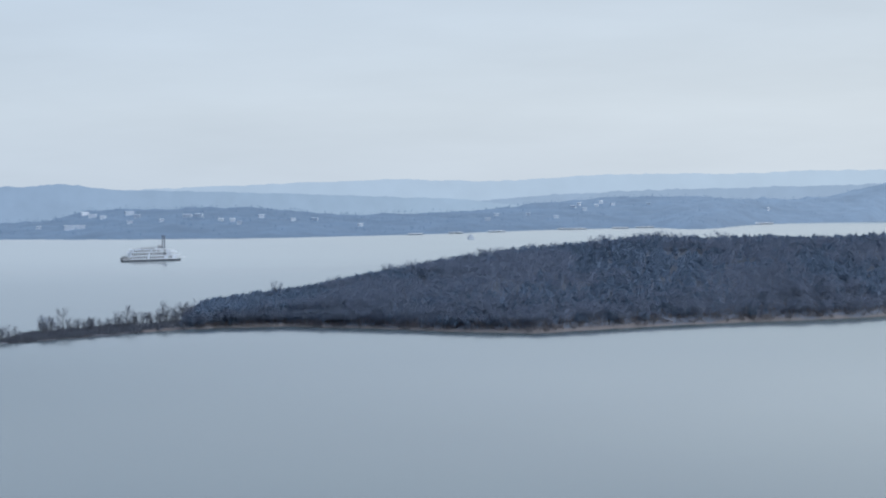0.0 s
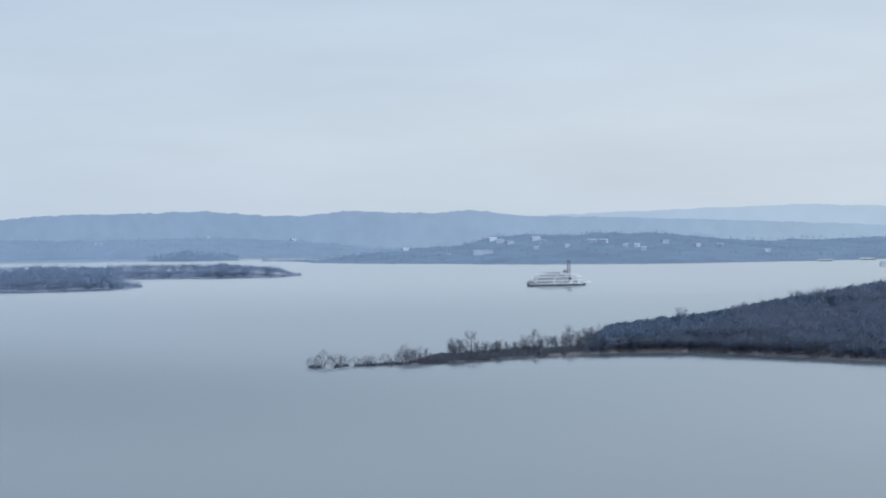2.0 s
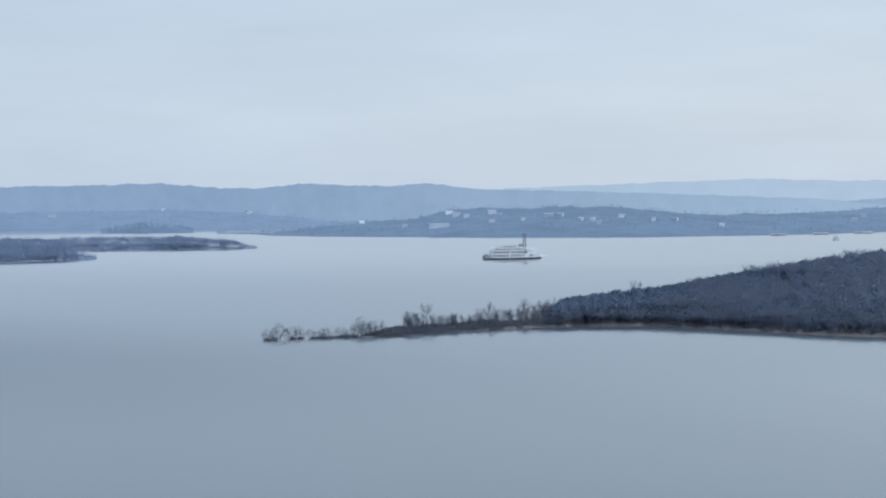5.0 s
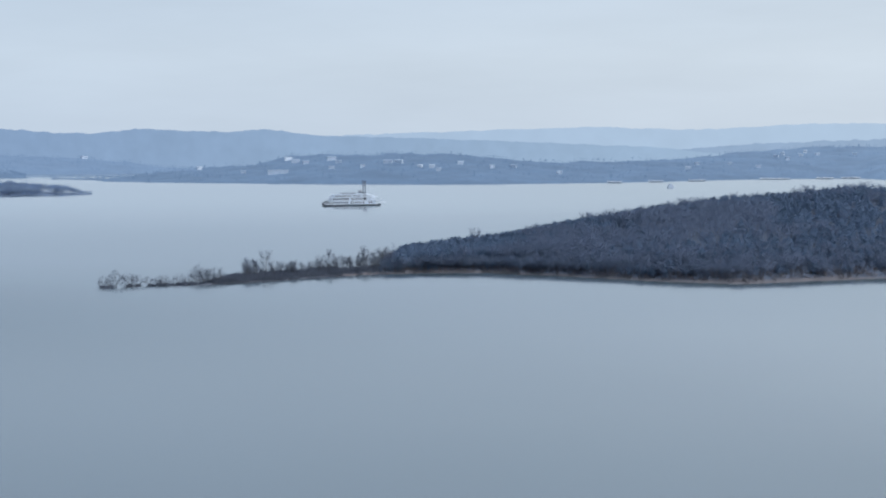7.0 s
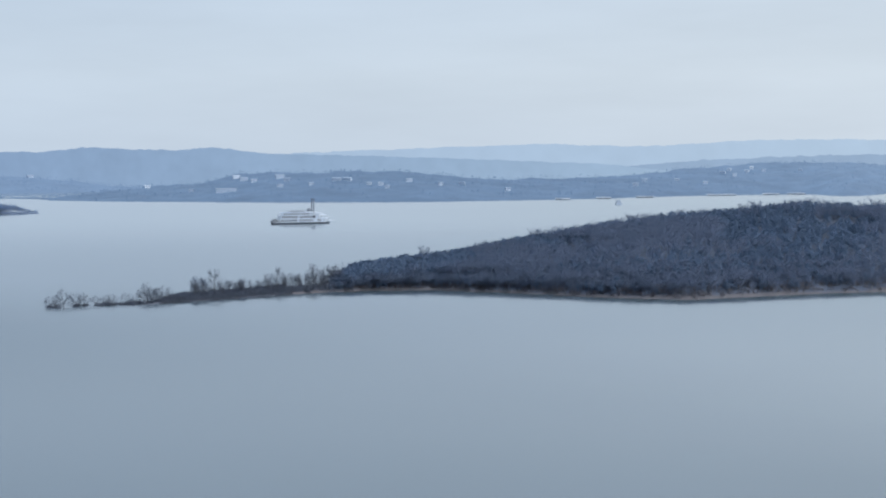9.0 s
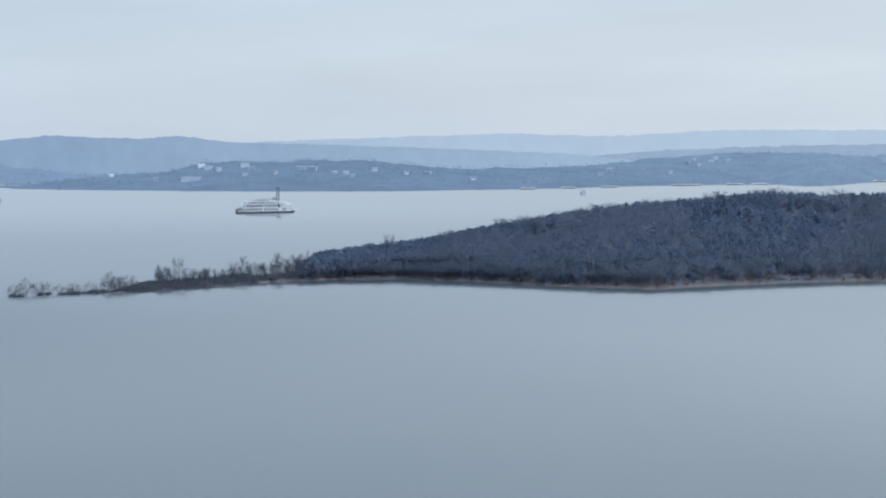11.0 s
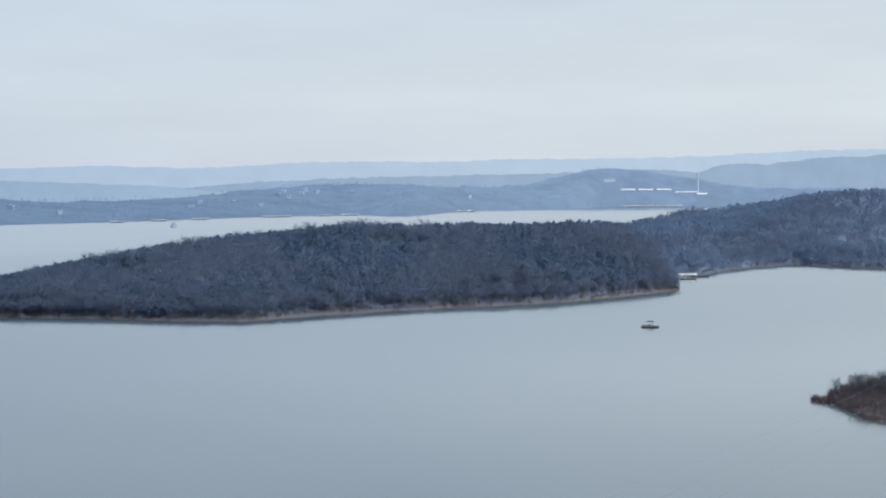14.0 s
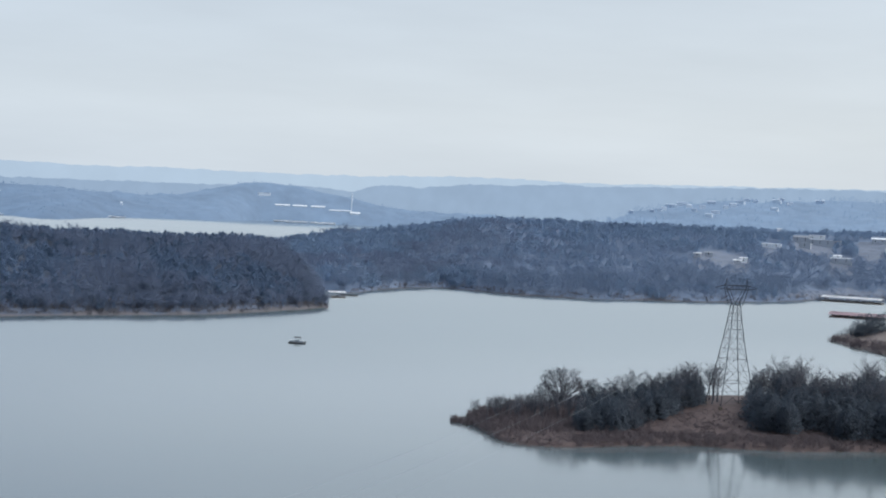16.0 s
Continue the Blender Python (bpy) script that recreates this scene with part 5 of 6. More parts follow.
    # landing stages slung over the bow
    for sy in (-1, 1):
        part("gangway", boxed(28, 46, sy * 2.6 - 0.9, sy * 2.6 + 0.9, 4.2, 4.55, bevel=0.05), M_BOATWHITE, b)
        part("boom", rodded((29, sy * 2.6, 2.7), (40, sy * 2.6, 9.5), 0.14, 0.09, 6), M_BOATWHITE, b)
    part("flagstaff", rodded((33, 0, 2.6), (33.6, 0, 11), 0.1, 0.05, 5), M_TRIM, b)
    return b


riverboat(stand(0.05, 2150, 0, 15))


# ---------------------------------------------------------------- small craft
def pontoon_boat(m):
    b = thing("pontoon_boat", m, "grey-green pontoon boat with a raised sun canopy", "boat")
    for y in (-0.95, 0.95):
        tube = bmesh.new()
        rod(tube, (-4.0, y, 0.22), (3.3, y, 0.22), 0.36, sides=12)
        rod(tube, (3.3, y, 0.22), (4.3, y, 0.42), 0.36, 0.06, 12)
        part("pontoon", tube, M_STEEL, b)
    part("deck", boxed(-4.1, 3.9, -1.28, 1.28, 0.58, 0.72, bevel=0.03), M_TIMBER, b)
    for y in (-1.22, 1.22):
        part("fence_panel", boxed(-3.2, 3.6, y - 0.03, y + 0.03, 0.74, 1.45, bevel=0.02), M_TAN, b)
    part("fence_panel", boxed(3.55, 3.62, -1.1, 1.1, 0.74, 1.4, bevel=0.02), M_TAN, b)
    for x0, x1, y0, y1 in ((-3.0, -1.2, 0.35, 1.15), (1.4, 3.4, 0.4, 1.15), (1.4, 3.4, -1.15, -0.4)):
        s = part("seat", boxed(x0, x1, y0, y1, 0.72, 1.15, bevel=0.06), M_OFFWHITE, b)
        part("backrest", boxed(x0, x1, (y1 - 0.2) if y1 > 0 else y0, y1 if y1 > 0 else (y0 + 0.2), 1.15, 1.6, bevel=0.06), M_OFFWHITE, s)
    part("console", boxed(-0.3, 0.4, -1.0, -0.3, 0.72, 1.6, bevel=0.08), M_HULL, b)
    canopy = bmesh.new()
    box(canopy, -2.0, 1.2, -1.25, 1.25, 3.1, 3.45, bevel=0.1)
    part("canopy", canopy, M_STACK, b, "dark canvas sun canopy")
    for x, xt in ((-0.9, -1.9), (-0.7, 1.1)):
        for y in (-1.2, 1.2):
            part("canopy_pole", rodded((x, y, 1.4), (xt, y, 3.2), 0.035, sides=6), M_STEEL, b)
    mot = part("motor", boxed(-4.75, -4.2, -0.28, 0.28, 0.55, 1.45, bevel=0.12), M_STACK, b)
    part("shaft", boxed(-4.6, -4.4, -0.1, 0.1, -0.4, 0.6, bevel=0.03), M_STACK, mot)
    return b


pontoon_boat(size(stand(27.32, 908, 0, 168), 1.1))


def tour_boat(m):
    b = thing("tour_boat", m, "pale two-decked excursion boat", "boat")
    bm = bmesh.new()
    ring = [(-7, -2.6), (5, -2.6), (8, 0), (5, 2.6), (-7, 2.6)]
    lo, hi = [bm.verts.new((x * 0.95, y * 0.85, -0.4)) for x, y in ring], [bm.verts.new((x, y, 1.6)) for x, y in ring]
    for i in range(5):
        bm.faces.new((lo[i], lo[(i + 1) % 5], hi[(i + 1) % 5], hi[i]))
    bm.faces.new(hi)
    part("hull", bm, M_FARGREY, b)
    c = part("cabin", boxed(-6, 4, -2.2, 2.2, 1.6, 4.2, bevel=0.1), M_FARGREY, b)
    for i in range(5):
        for sy in (-1, 1):
            part("window", boxed(-5.4 + i * 1.9, -4.1 + i * 1.9, sy * 2.22 - 0.04, sy * 2.22 + 0.04, 2.5, 3.6), M_TRIM, c)
    part("upper_deck", boxed(-6.3, 4.6, -2.5, 2.5, 4.2, 4.4, bevel=0.04), M_FARPALE, b)
    part("upper_cabin", boxed(-4, 2.5, -1.8, 1.8, 4.4, 6.6, bevel=0.1), M_FARGREY, b)
    part("roof", boxed(-6, 3.2, -2.4, 2.4, 6.6, 6.8, bevel=0.04), M_FARGREY, b)
    part("mast", rodded((0, 0, 6.8), (0, 0, 10.5), 0.15, 0.06, 6), M_FARGREY, b)
    return b


tour_boat(size(stand(11.02, 2970, 0, 25), 0.95, 1.15))


# ---------------------------------------------------------------- docks and buildings on the shores
def boat_dock(m, length, label, roof_mat, wide=14.0, high=4.6, bays=6, pitch=0.13):
    """A floating dock: roof on posts over a timber deck with slips."""
    b = thing("boat_dock", m, label, "dock", "covered boat docks")
    part("float", boxed(-length / 2, length / 2, -wide / 2, wide / 2, -0.3, 0.55, bevel=0.08), M_DOCKDARK if roof_mat in (M_FARROOF, M_FARWHITE) else M_TIMBER, b)
    roof = bmesh.new()
    v = [roof.verts.new(p) for p in ((-length / 2 - 0.6, -wide / 2 - 0.6, high), (length / 2 + 0.6, -wide / 2 - 0.6, high), (length / 2 + 0.6, 0, high + wide * pitch), (-length / 2 - 0.6, 0, high + wide * pitch), (length / 2 + 0.6, wide / 2 + 0.6, high), (-length / 2 - 0.6, wide / 2 + 0.6, high))]
    roof.faces.new((v[0], v[1], v[2], v[3]))
    roof.faces.new((v[3], v[2], v[4], v[5]))
    bmesh.ops.solidify(roof, geom=roof.faces[:], thickness=0.6 if roof_mat in (M_FARROOF, M_FARWHITE) else 0.5)
    part("roof", roof, roof_mat, b)
    for i in range(bays + 1):
        x = -length / 2 + length * i / bays
        for y in (-wide / 2 + 0.3, wide / 2 - 0.3):
            part("post", boxed(x - 0.15, x + 0.15, y - 0.15, y + 0.15, 0.5, high), M_DOCKDARK if roof_mat is M_FARROOF else M_TRIM, b)
        if i < bays:
            part("slip_wall", boxed(x + length / bays * 0.2, x + length / bays * 0.8, wide * 0.1, wide * 0.2, 0.55, 1.7), M_DOCKDARK if roof_mat in (M_FARROOF, M_FARWHITE) else M_TRIM, b)
    return b


boat_dock(stand(28.62, 1338, 0, 8), 13, "small covered boat dock with a pale flat roof", M_ROOF, 9, 4.0, 3)
gang = thing("gangway", stand(29.05, 1362, 0, 8), "narrow timber gangway between dock and shore", "gangway")
part("walkway", boxed(-7, 7, -0.9, 0.9, 0.35, 0.6, bevel=0.04), M_TIMBER, gang)
part("railing", boxed(-7, 7, -0.9, -0.85, 0.6, 1.5, bevel=0.02), M_STEEL, gang)
boat_dock(stand(46.16, 1752, 0, -8), 60, "long covered dock with a white metal roof by the mainland", M_ROOF, 30, 4.2, 8, 0.05)
boat_dock(stand(46.36, 1472, 0, -4), 46, "covered dock with a faded red roof", M_PINK, 32, 2.4, 8, 0.06)
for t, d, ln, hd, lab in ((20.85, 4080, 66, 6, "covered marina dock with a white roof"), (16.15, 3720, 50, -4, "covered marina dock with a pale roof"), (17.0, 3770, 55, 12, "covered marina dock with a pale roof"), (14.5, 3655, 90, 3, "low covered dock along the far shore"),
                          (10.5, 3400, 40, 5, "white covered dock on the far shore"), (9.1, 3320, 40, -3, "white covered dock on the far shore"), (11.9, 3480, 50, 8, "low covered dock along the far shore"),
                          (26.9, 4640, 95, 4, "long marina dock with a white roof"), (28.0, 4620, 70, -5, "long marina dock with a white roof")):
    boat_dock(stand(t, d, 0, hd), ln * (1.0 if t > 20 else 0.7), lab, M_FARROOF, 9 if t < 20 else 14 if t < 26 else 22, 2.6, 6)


def house(m, w, dp, h, label, wall, roof, category="house", group="houses on the hills", flat=False, rows=1):
    b = thing("house", m, label, category, group)
    wl_ = part("wall", boxed(-w / 2, w / 2, -dp / 2, dp / 2, -6 if group != 'lodge buildings' else -1.5, h, bevel=0.1), wall, b)
    n = 0 if wall in (M_FARWHITE, M_TOWNWHITE, M_FARGREY) else max(1, int(w / 9))
    for rw in range(rows):
        for i in range(n):
            x = -w / 2 + w * (i + 0.5) / n
            z = h * (rw + 0.35) / rows
            part("window", boxed(x - 0.7, x + 0.7, -dp / 2 - 0.05, -dp / 2 + 0.05, z, z + min(1.6, h / rows * 0.45)), M_GLASS, b)
    bm = bmesh.new()
    if flat:
        box(bm, -w / 2 - 0.8, w / 2 + 0.8, -dp / 2 - 0.8, dp / 2 + 0.8, h, h + (1.6 if roof is M_FARROOF else 0.7), bevel=0.08)
    else:
        k = 0.8
        v = [bm.verts.new(p) for p in ((-w / 2 - k, -dp / 2 - k, h - 0.2), (w / 2 + k, -dp / 2 - k, h - 0.2), (w / 2 + k, dp / 2 + k, h - 0.2), (-w / 2 - k, dp / 2 + k, h - 0.2), (-w / 2 - k, 0, h + dp * 0.22), (w / 2 + k, 0, h + dp * 0.22))]
        for f in ((0, 1, 5, 4), (2, 3, 4, 5), (0, 4, 3), (1, 2, 5), (3, 2, 1, 0)):
            bm.faces.new([v[i] for i in f])
    part("roof", bm, roof, b)
    return b


r = random.Random(21)


def settle(land, spots_, kinds, up=3.0):
    for t, el, w, h in spots_:
        d, z = land.meet(t, el)
        wall, roof, lab = kinds[r.randrange(len(kinds))]
        w, h = min(w, 36) * 0.75, h * 0.3
        house(stand(t, d + 4, z + up, r.uniform(-30, 30)), w, w * 0.4, h, lab, wall, roof, rows=2 if h > 8 else 1)


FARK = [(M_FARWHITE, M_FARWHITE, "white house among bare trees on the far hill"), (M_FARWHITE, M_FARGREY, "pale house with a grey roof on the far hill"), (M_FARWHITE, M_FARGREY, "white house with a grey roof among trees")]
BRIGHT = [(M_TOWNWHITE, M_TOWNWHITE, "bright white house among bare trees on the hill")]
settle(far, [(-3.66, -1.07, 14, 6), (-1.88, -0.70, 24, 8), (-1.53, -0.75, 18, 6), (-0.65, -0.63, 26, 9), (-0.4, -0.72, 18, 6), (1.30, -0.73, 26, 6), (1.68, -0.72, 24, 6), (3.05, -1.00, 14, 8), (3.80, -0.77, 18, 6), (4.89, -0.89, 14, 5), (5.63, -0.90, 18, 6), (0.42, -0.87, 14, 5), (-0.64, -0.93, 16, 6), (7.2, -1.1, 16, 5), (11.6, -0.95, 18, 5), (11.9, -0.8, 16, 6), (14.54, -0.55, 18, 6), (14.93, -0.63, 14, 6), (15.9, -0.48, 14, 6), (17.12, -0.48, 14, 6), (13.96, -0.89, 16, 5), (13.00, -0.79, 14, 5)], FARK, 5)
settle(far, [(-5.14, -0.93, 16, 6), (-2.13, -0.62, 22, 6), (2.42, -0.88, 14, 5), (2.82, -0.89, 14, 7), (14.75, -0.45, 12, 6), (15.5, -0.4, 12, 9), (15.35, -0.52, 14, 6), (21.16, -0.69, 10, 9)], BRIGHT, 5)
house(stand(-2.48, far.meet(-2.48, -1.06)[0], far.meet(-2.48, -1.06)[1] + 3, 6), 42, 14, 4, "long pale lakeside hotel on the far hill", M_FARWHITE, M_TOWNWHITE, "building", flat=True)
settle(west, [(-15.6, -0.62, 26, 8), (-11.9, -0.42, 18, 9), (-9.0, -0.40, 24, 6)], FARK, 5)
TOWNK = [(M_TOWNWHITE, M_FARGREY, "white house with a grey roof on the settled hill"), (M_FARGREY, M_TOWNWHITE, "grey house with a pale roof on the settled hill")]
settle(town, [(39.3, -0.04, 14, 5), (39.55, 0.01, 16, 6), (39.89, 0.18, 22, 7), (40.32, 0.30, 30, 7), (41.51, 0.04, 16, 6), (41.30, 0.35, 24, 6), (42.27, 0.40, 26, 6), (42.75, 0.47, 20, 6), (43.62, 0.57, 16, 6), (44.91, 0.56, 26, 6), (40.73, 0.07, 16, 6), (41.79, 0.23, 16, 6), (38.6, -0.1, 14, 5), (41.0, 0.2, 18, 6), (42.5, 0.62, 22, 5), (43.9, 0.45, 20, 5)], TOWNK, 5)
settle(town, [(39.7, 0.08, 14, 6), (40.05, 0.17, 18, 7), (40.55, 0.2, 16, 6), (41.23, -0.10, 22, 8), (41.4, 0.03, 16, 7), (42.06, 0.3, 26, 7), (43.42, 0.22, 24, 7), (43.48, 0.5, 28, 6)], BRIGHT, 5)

# long white lodge roofs above the marina, and the slim white tower beside them
for t in (26.6, 27.2, 27.82):
    house(stand(t, 4640, 46, 0), 38, 14, 1.2, "long white lodge building above the marina", M_FARWHITE, M_FARROOF, "building", "lodge buildings", False, 2)
house(stand(28.6, 4630, 39, 0), 60, 10, 1.0, "low white marina building", M_FARWHITE, M_FARROOF, "building", "lodge buildings", False, 1)
house(stand(29.1, 4600, 32, 10), 26, 16, 3, "low white marina building", M_FARWHITE, M_FARROOF, "building", "lodge buildings", False, 1)
house(stand(25.95, 4700, 72, 10), 34, 16, 7, "pale building high on the wooded hill", M_TOWNWHITE, M_TOWNWHITE, "building", "lodge buildings", True, 1)
tw = thing("tower", stand(28.97, 4620, 30, 0), "slim white tower beside the lodge", "tower")
part("shaft", rodded((0, 0, 6), (0, 0, 58), 1.7, 1.4, 12), M_TOWNWHITE, tw)
part("cap", rodded((0, 0, 58), (0, 0, 61), 2.8, 1.2, 12), M_TOWNWHITE, tw)

# buildings on the mainland slope
for t, el, w, h, flat, wall, roof, lab in (
        (43.4, -1.03, 22, 2.6, True, M_OFFWHITE, M_ROOF, "low white building with a flat roof on the mainland slope"),
        (44.37, -0.8, 20, 5.0, False, M_STONE, M_ROOFGREY, "tan building with a grey gabled roof on the mainland slope"),
        (44.87, -0.68, 20, 3.6, True, M_OFFWHITE, M_ROOF, "white flat-roofed building on a terrace of the slope"),
        (45.15, -0.85, 38, 4.0, True, M_STONE, M_STONE, "long tan terrace building under the white one"),
        (44.5, -0.98, 14, 3.6, True, M_STONE, M_STONE, "square tan outbuilding on the mainland slope"),
        (45.72, -1.43, 24, 3.8, True, M_STONE, M_OFFWHITE, "two-storey house with pale balconies on the slope"),
        (45.58, -1.36, 9, 4.5, False, M_OFFWHITE, M_OFFWHITE, "small white house on the mainland slope"),
        (42.47, -1.62, 8, 4.0, False, M_OFFWHITE, M_OFFWHITE, "small white house in a field on the slope"),
        (42.28, -1.66, 8, 2.5, False, M_STONE, M_OFFWHITE, "pale low shed in a field on the slope"),
        (41.3, -1.46, 9, 3.0, False, M_STONE, M_ROOFGREY, "tan cottage at the edge of a field"),
        (40.92, -1.5, 8, 3.0, False, M_STONE, M_OFFWHITE, "tan cottage with a pale roof at the edge of a field"),
        (43.62, -0.33, 6, 4.0, False, M_OFFWHITE, M_OFFWHITE, "small white house on the crest of the mainland hill"),
        (46.9, -0.7, 18, 4.0, False, M_STONE, M_OFFWHITE, "tan building with a pale roof on the slope"),
        (47.3, -1.0, 14, 4.0, False, M_OFFWHITE, M_ROOFGREY, "white house with a grey roof on the slope")):
    d, z = main.meet(t, el)
    house(stand(t, d + 4, z + 2.5, r.uniform(-12, 12)), w, w * 0.5, h, lab, wall, roof, flat=flat, rows=2 if h > 3.5 else 1)


# ---------------------------------------------------------------- the transmission tower and its lines
def pylon(m):
    b = thing("transmission_tower", m, "grey galvanised lattice power pylon", "pylon")
    lv = [(0, 7.2), (9, 5.7), (18, 4.2), (26, 3.0), (33, 2.1), (39, 1.5)]
    for sx in (-1, 1):
        for sy in (-1, 1):
            leg = bmesh.new()
            for (z0, w0), (z1, w1) in zip(lv, lv[1:]):
                rod(leg, (sx * w0, sy * w0, z0 - (0.6 if z0 == 0 else 0)), (sx * w1, sy * w1, z1), 0.17, 0.15, 5)
            part("leg", leg, M_STEEL, b)
    for (z0, w0), (z1, w1) in zip(lv, lv[1:]):
        for s in (-1, 1):
            for ax in (0, 1):
                br = bmesh.new()

                def c(u, w, z):
                    return (u * w, s * w, z) if ax else (s * w, u * w, z)

                rod(br, c(-1, w0, z0), c(1, w1, z1), 0.065, sides=4)
                rod(br, c(1, w0, z0), c(-1, w1, z1), 0.065, sides=4)
                rod(br, c(-1, w1, z1), c(1, w1, z1), 0.08, sides=4)
                rod(br, c(-1, (w0 + w1) / 2, (z0 + z1) / 2), c(1, (w0 + w1) / 2, (z0 + z1) / 2), 0.045, sides=4)
                part("bracing", br, M_STEEL, b)
    # head: two horns carrying the bridge
    for sx in (-1, 1):
        horn = bmesh.new()
        for sy in (-1, 1):
            rod(horn, (sx * 2.1, sy * 2.1, 39), (sx * 4.6, sy * 0.9, 45.5), 0.14, sides=5)
            rod(horn, (sx * 0.5, sy * 2.1, 39), (sx * 3.6, sy * 0.9, 45.5), 0.1, sides=4)
            rod(horn, (sx * 4.6, sy * 0.9, 45.5), (sx * 4.2, 0, 49.5), 0.12, sides=5)
        for k in range(4):
            rod(horn, (sx * (2.1 + 0.6 * k), 1.9 - 0.3 * k, 39 + 1.6 * k), (sx * (1.3 + 0.75 * k), -1.9 + 0.3 * k, 39.8 + 1.6 * k), 0.07, sides=4)
        part("horn", horn, M_STEEL, b)
    br = bmesh.new()
    for sy in (-1, 1):
        rod(br, (-9, 0, 45.6), (-4.6, sy * 0.9, 45.0), 0.1, sides=4)
        rod(br, (9, 0, 45.6), (4.6, sy * 0.9, 45.0), 0.1, sides=4)
        for z in (45.0, 46.6):
            rod(br, (-4.8, sy * 0.9, z), (4.8, sy * 0.9, z), 0.11, sides=4)
        for k in range(8):
            x = -4.8 + 1.2 * k
            rod(br, (x, sy * 0.9, 45.0 if k % 2 else 46.6), (x + 1.2, sy * 0.9, 46.6 if k % 2 else 45.0), 0.07, sides=4)
        rod(br, (-9, 0, 45.6), (-4.8, sy * 0.9, 46.6), 0.08, sides=4)
        rod(br, (9, 0, 45.6), (4.8, sy * 0.9, 46.6), 0.08, sides=4)
    part("bridge", br, M_STEEL, b)
    for x in (-8.6, 0, 8.6):
        ins = bmesh.new()
        for k in range(7):
            rod(ins, (x, 0, 45.2 - 0.3 * k), (x, 0, 45.05 - 0.3 * k), 0.16, 0.1, 8)
        rod(ins, (x, 0, 45.3), (x, 0, 43.0), 0.05, sides=5)
        part("insulator", ins, M_TRIM, b)
    for sx in (-1, 1):
        for sy in (-1, 1):
            part("footing", boxed(sx * 7.2 - 0.6, sx * 7.2 + 0.6, sy * 7.2 - 0.6, sy * 7.2 + 0.6, -1.6, 0.1, bevel=0.08), M_TIMBER, b)
    return b


PYLON = stand(42.30, 654, on_near(42.30, 654) + 0.2, 25)
pylon_a = pylon(PYLON)
PYLON_B = pose(-85.3, 70.2, -2.1, 0, 0, -30.4)
copy_thing(pylon_a, PYLON_B)
for k, x in enumerate((-8.6, 0.0, 8.6)):
    p0 = PYLON @ Vector((x, 0, 43.0))
    q = PYLON_B @ Vector((x, 0, 43.0))
    n = 56
    pts = []
    for i in range(n + 1):
        u = i / n
        c = p0.lerp(q, u)
        c.z -= 4 * 14.7 * u * (1 - u)
        pts.append(c)
    bm = bmesh.new()
    for s, e2 in zip(pts, pts[1:]):
        rod(bm, s, e2, 0.02, sides=4)
    tagged(part("power_line", bm, M_WIRE), "thin steel power line sagging from the pylon", "cable", "power lines")


# a tall bare tree on the bluff, its topmost twigs placed to fit the camera's view
TV, TF, CV, CF = [], [], [], []
foot, fork = at(32.1, 40, 52.5), at(32.15, 40, 66.0)
stem(TV, TF, [foot, foot.lerp(fork, 0.5) + Vector((0.2, 0.1, 0)), fork], (0.22, 0.17, 0.12), 8)
rt = random.Random(58)
for t, el in ((32.52, -11.27), (31.91, -11.41), (32.05, -11.44), (31.65, -11.68), (32.39, -11.57), (32.9, -11.75), (31.3, -12.0), (33.2, -12.2), (32.2, -12.1)):
    tip = at(t, 40 + rt.uniform(-0.6, 0.6), 0)
    tip.z = EYE[2] + 40 * math.tan(radians(el))
    knee = fork.lerp(tip, 0.55) + Vector((rt.uniform(-0.15, 0.15), rt.uniform(-0.15, 0.15), 0))
    stem(TV, TF, [fork, knee, tip], (0.07, 0.035, 0.01), 5)
    for _ in range(7):
        o = knee.lerp(tip, rt.uniform(0.2, 0.8))
        w = (any_way(rt, 0.6) + Vector((0, 0, 0.5))).normalized()
        e2 = o + w * rt.uniform(0.3, 0.7)
        e2.z = min(e2.z, tip.z - 0.12)
        sliver(CV, CF, o, e2, 0.012, any_way(rt).cross(w).normalized())
bluff_tree = thing("bare_tree", pose(0, 0, 0), "tall leafless tree rising from the bluff below the lookout", "tree")
for nm, v, f, mat in (("trunk", TV, TF, M_BARK), ("crown", CV, CF, M_NEARBARE)):
    raw(nm, *arrays((v, f)), mat).parent = bluff_tree


# ---------------------------------------------------------------- the lookout at the camera
post = thing("log_post", stand(-23.36, 1.5, 80.2) @ pose(0, 0, 0, 0, -0.4, 0), "peeled tan log post of the lookout shelter", "post")
bm = bmesh.new()
rr = random.Random(4)
rings = []
for i in range(30):
    z = -0.15 + i * 0.14
    ringv = []
    for j in range(20):
        c = 2 * math.pi * j / 20
        rad = 0.064 + 0.0022 * math.sin(i * 0.9 + 2 * c) + 0.001 * rr.uniform(-1, 1)
        ringv.append(bm.verts.new((rad * math.cos(c), rad * math.sin(c), z)))
    rings.append(ringv)
for u, v in zip(rings, rings[1:]):
    for j in range(20):
        bm.faces.new((u[j], u[(j + 1) % 20], v[(j + 1) % 20], v[j]))
bm.faces.new(rings[-1])
log = part("log", bm, M_LOG, post)
for p in log.data.polygons:
    p.use_smooth = True
part("footing", boxed(-0.14, 0.14, -0.14, 0.14, -0.4, 0.02, bevel=0.02), M_STONE, post)


# green cabin wall beyond the post, with its sill board and the ribbed metal roof under it
D0 = 9.0


def side(x, y, deep=0.0):
    """Cabin coordinates: x to the right of the wall's edge, y up from eye level, both in metres."""
    return Vector((x, deep, y))


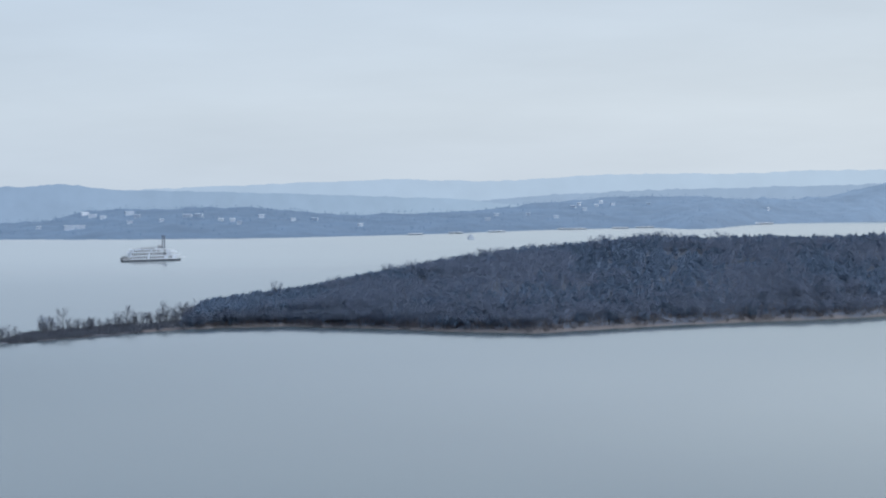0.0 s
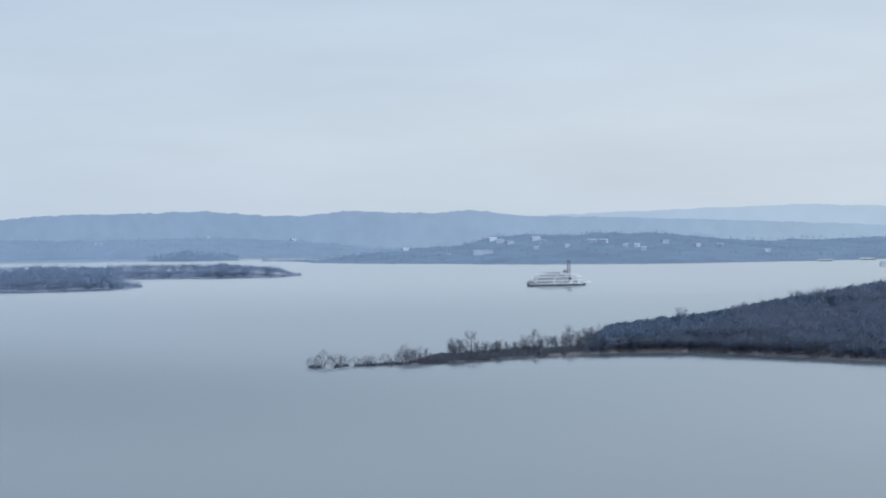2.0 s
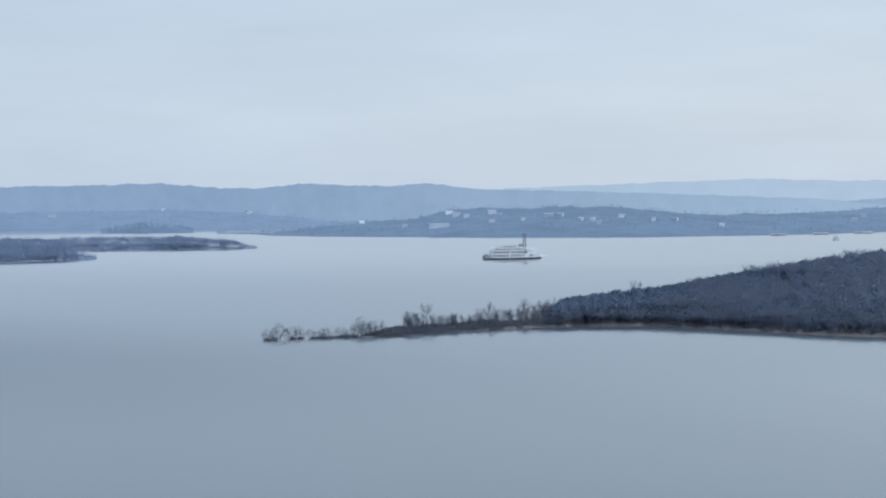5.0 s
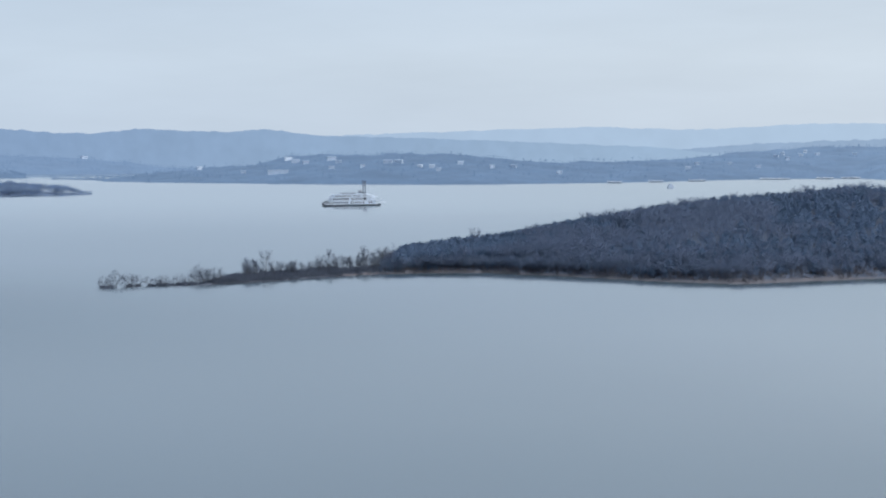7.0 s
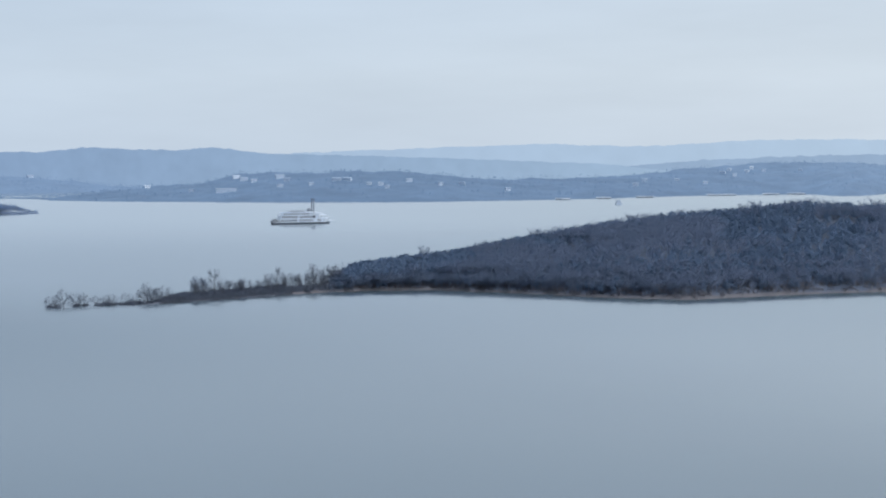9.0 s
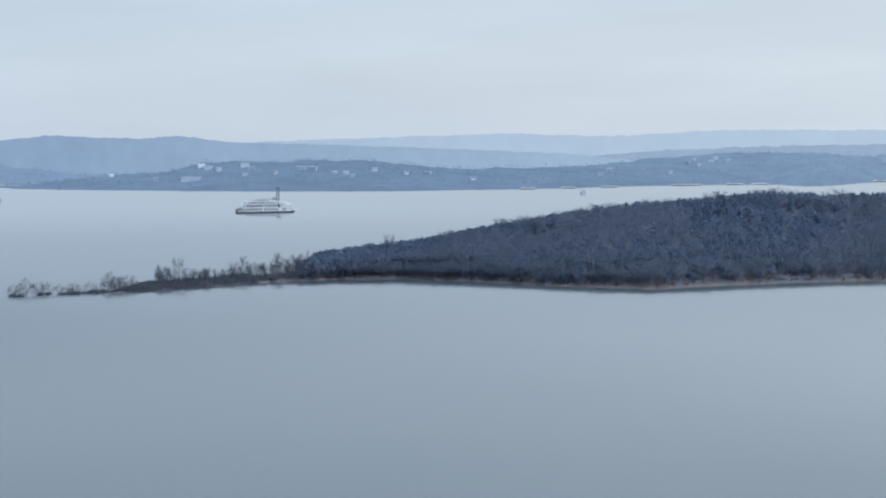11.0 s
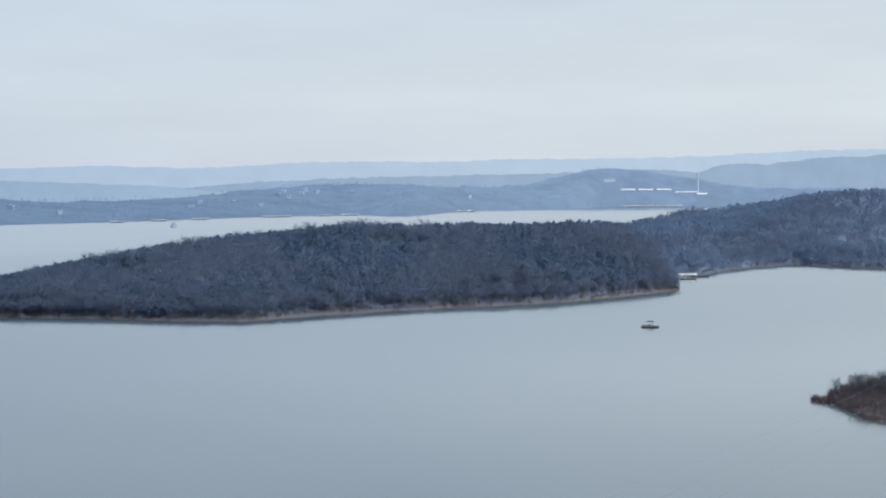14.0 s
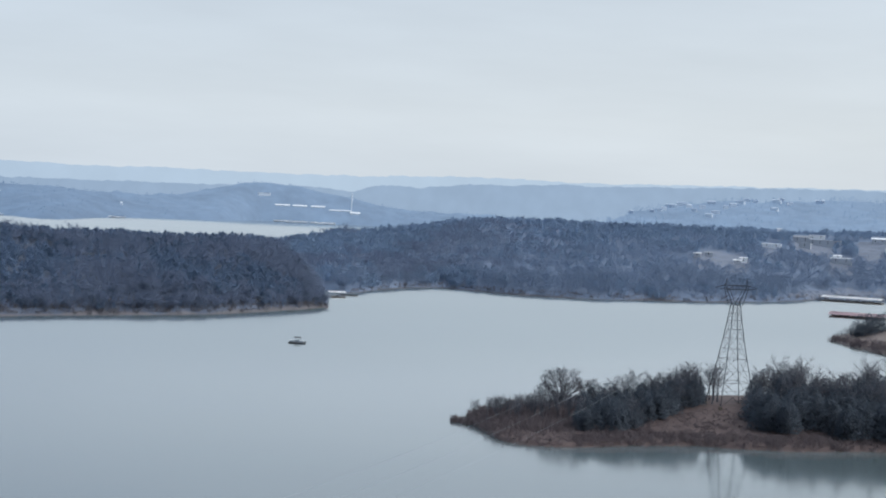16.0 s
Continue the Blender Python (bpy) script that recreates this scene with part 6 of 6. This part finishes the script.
cab = thing("cabin", stand(-21.28, D0, 82.0), "green-painted wooden cabin wall with a sloping metal roof", "cabin")
part("wall", boxed(-2.6, -0.06, 0.12, 2.6, -8.4, 3.2, bevel=0.02), M_GREEN, cab)
bm = bmesh.new()
# edge of the corner board, shaped to fit the camera's view
edge = [(-1.15, 0.05), (-1.06, 0.055), (-0.92, 0.047), (-0.74, 0.038), (-0.56, 0.029), (-0.38, 0.03), (0.01, 0.032), (0.16, 0.026), (0.3, 0.019), (0.455, 0.008), (0.6, 0.017), (0.72, 0.019), (0.9, 0.018), (1.05, 0.013), (2.2, -0.01), (3.2, -0.03)]
fr = [bm.verts.new((x, 0.0, y)) for y, x in edge] + [bm.verts.new((-0.16, 0.0, y)) for y, x in reversed(edge)]
f = bm.faces.new(fr)
ext = bmesh.ops.extrude_face_region(bm, geom=[f])
bmesh.ops.translate(bm, verts=[v for v in ext["geom"] if isinstance(v, bmesh.types.BMVert)], vec=(0, 0.12, 0))
part("corner_board", bm, M_GREEN, cab, "green corner board with an uneven edge")
part("groove_strip", boxed(-0.064, -0.05, -0.012, 0.004, -0.75, 3.2, bevel=0.003), M_GREENDARK, cab)
part("downpipe", rodded((-0.1, -0.05, -0.8), (-0.1, -0.05, 3.2), 0.022, sides=10), M_GUTTER, cab)
part("bolt", rodded((0.008, -0.03, -0.775), (0.008, 0.004, -0.775), 0.018, sides=10), M_STACK, cab, "black bolt head")
part("drip", boxed(0.008, 0.015, -0.016, 0.0, -0.85, -0.795, bevel=0.003), M_TAN, cab, "pale drip of caulk under the bolt")
part("slot", boxed(0.002, 0.011, -0.014, 0.0, -0.44, -0.385, bevel=0.002), M_STACK, cab, "dark slot in the corner board")
part("clip", boxed(0.004, 0.026, -0.02, 0.004, 0.758, 0.782, bevel=0.003), M_STACK, cab, "small black clip on the corner board")
part("bracket", boxed(-0.075, -0.04, -0.035, 0.0, -0.87, -0.8, bevel=0.008), M_STACK, cab)
bm = bmesh.new()
sl = [bm.verts.new(p) for p in ((-0.2, -0.05, -0.46), (0.05, -0.05, -1.05), (0.092, -0.05, -1.192), (0.092, -0.05, -1.262), (0.04, -0.05, -1.262), (-0.2, -0.05, -0.7))]
f = bm.faces.new(sl)
ext = bmesh.ops.extrude_face_region(bm, geom=[f])
bmesh.ops.translate(bm, verts=[v for v in ext["geom"] if isinstance(v, bmesh.types.BMVert)], vec=(0, 0.3, 0))
sill = part("sill_board", bm, M_SILL, cab, "projecting dark green sill board")
# dark strip on the lower face, added to imitate the sill's underside
part("underside_strip", boxed(0.036, 0.093, -0.054, -0.05, -1.262, -1.225, bevel=0.001), M_GREENDARK, sill)
# roof plane falling to the right, ribs along the fall
roof_p, roof_q = Vector((-0.09, -0.08, -0.935)), Vector((0.385, -0.08, -2.2))
bm = bmesh.new()
back_ = Vector((-1.9, -0.25, -0.2))
v = [bm.verts.new(p) for p in (roof_p, roof_q, roof_q + back_, roof_p + back_)]
bm.faces.new(v)
bmesh.ops.solidify(bm, geom=bm.faces[:], thickness=0.03)
roofm = part("roof", bm, M_GREENROOF, cab, "dark green ribbed metal roof")
for k in range(46):
    o = back_ * (k / 46.0 * 0.5)
    part("rib", rodded(roof_p + o + Vector((0, -0.012, 0.006)), roof_q + o + Vector((0, -0.012, 0.006)), 0.0042, sides=5), M_GUTTER, roofm)
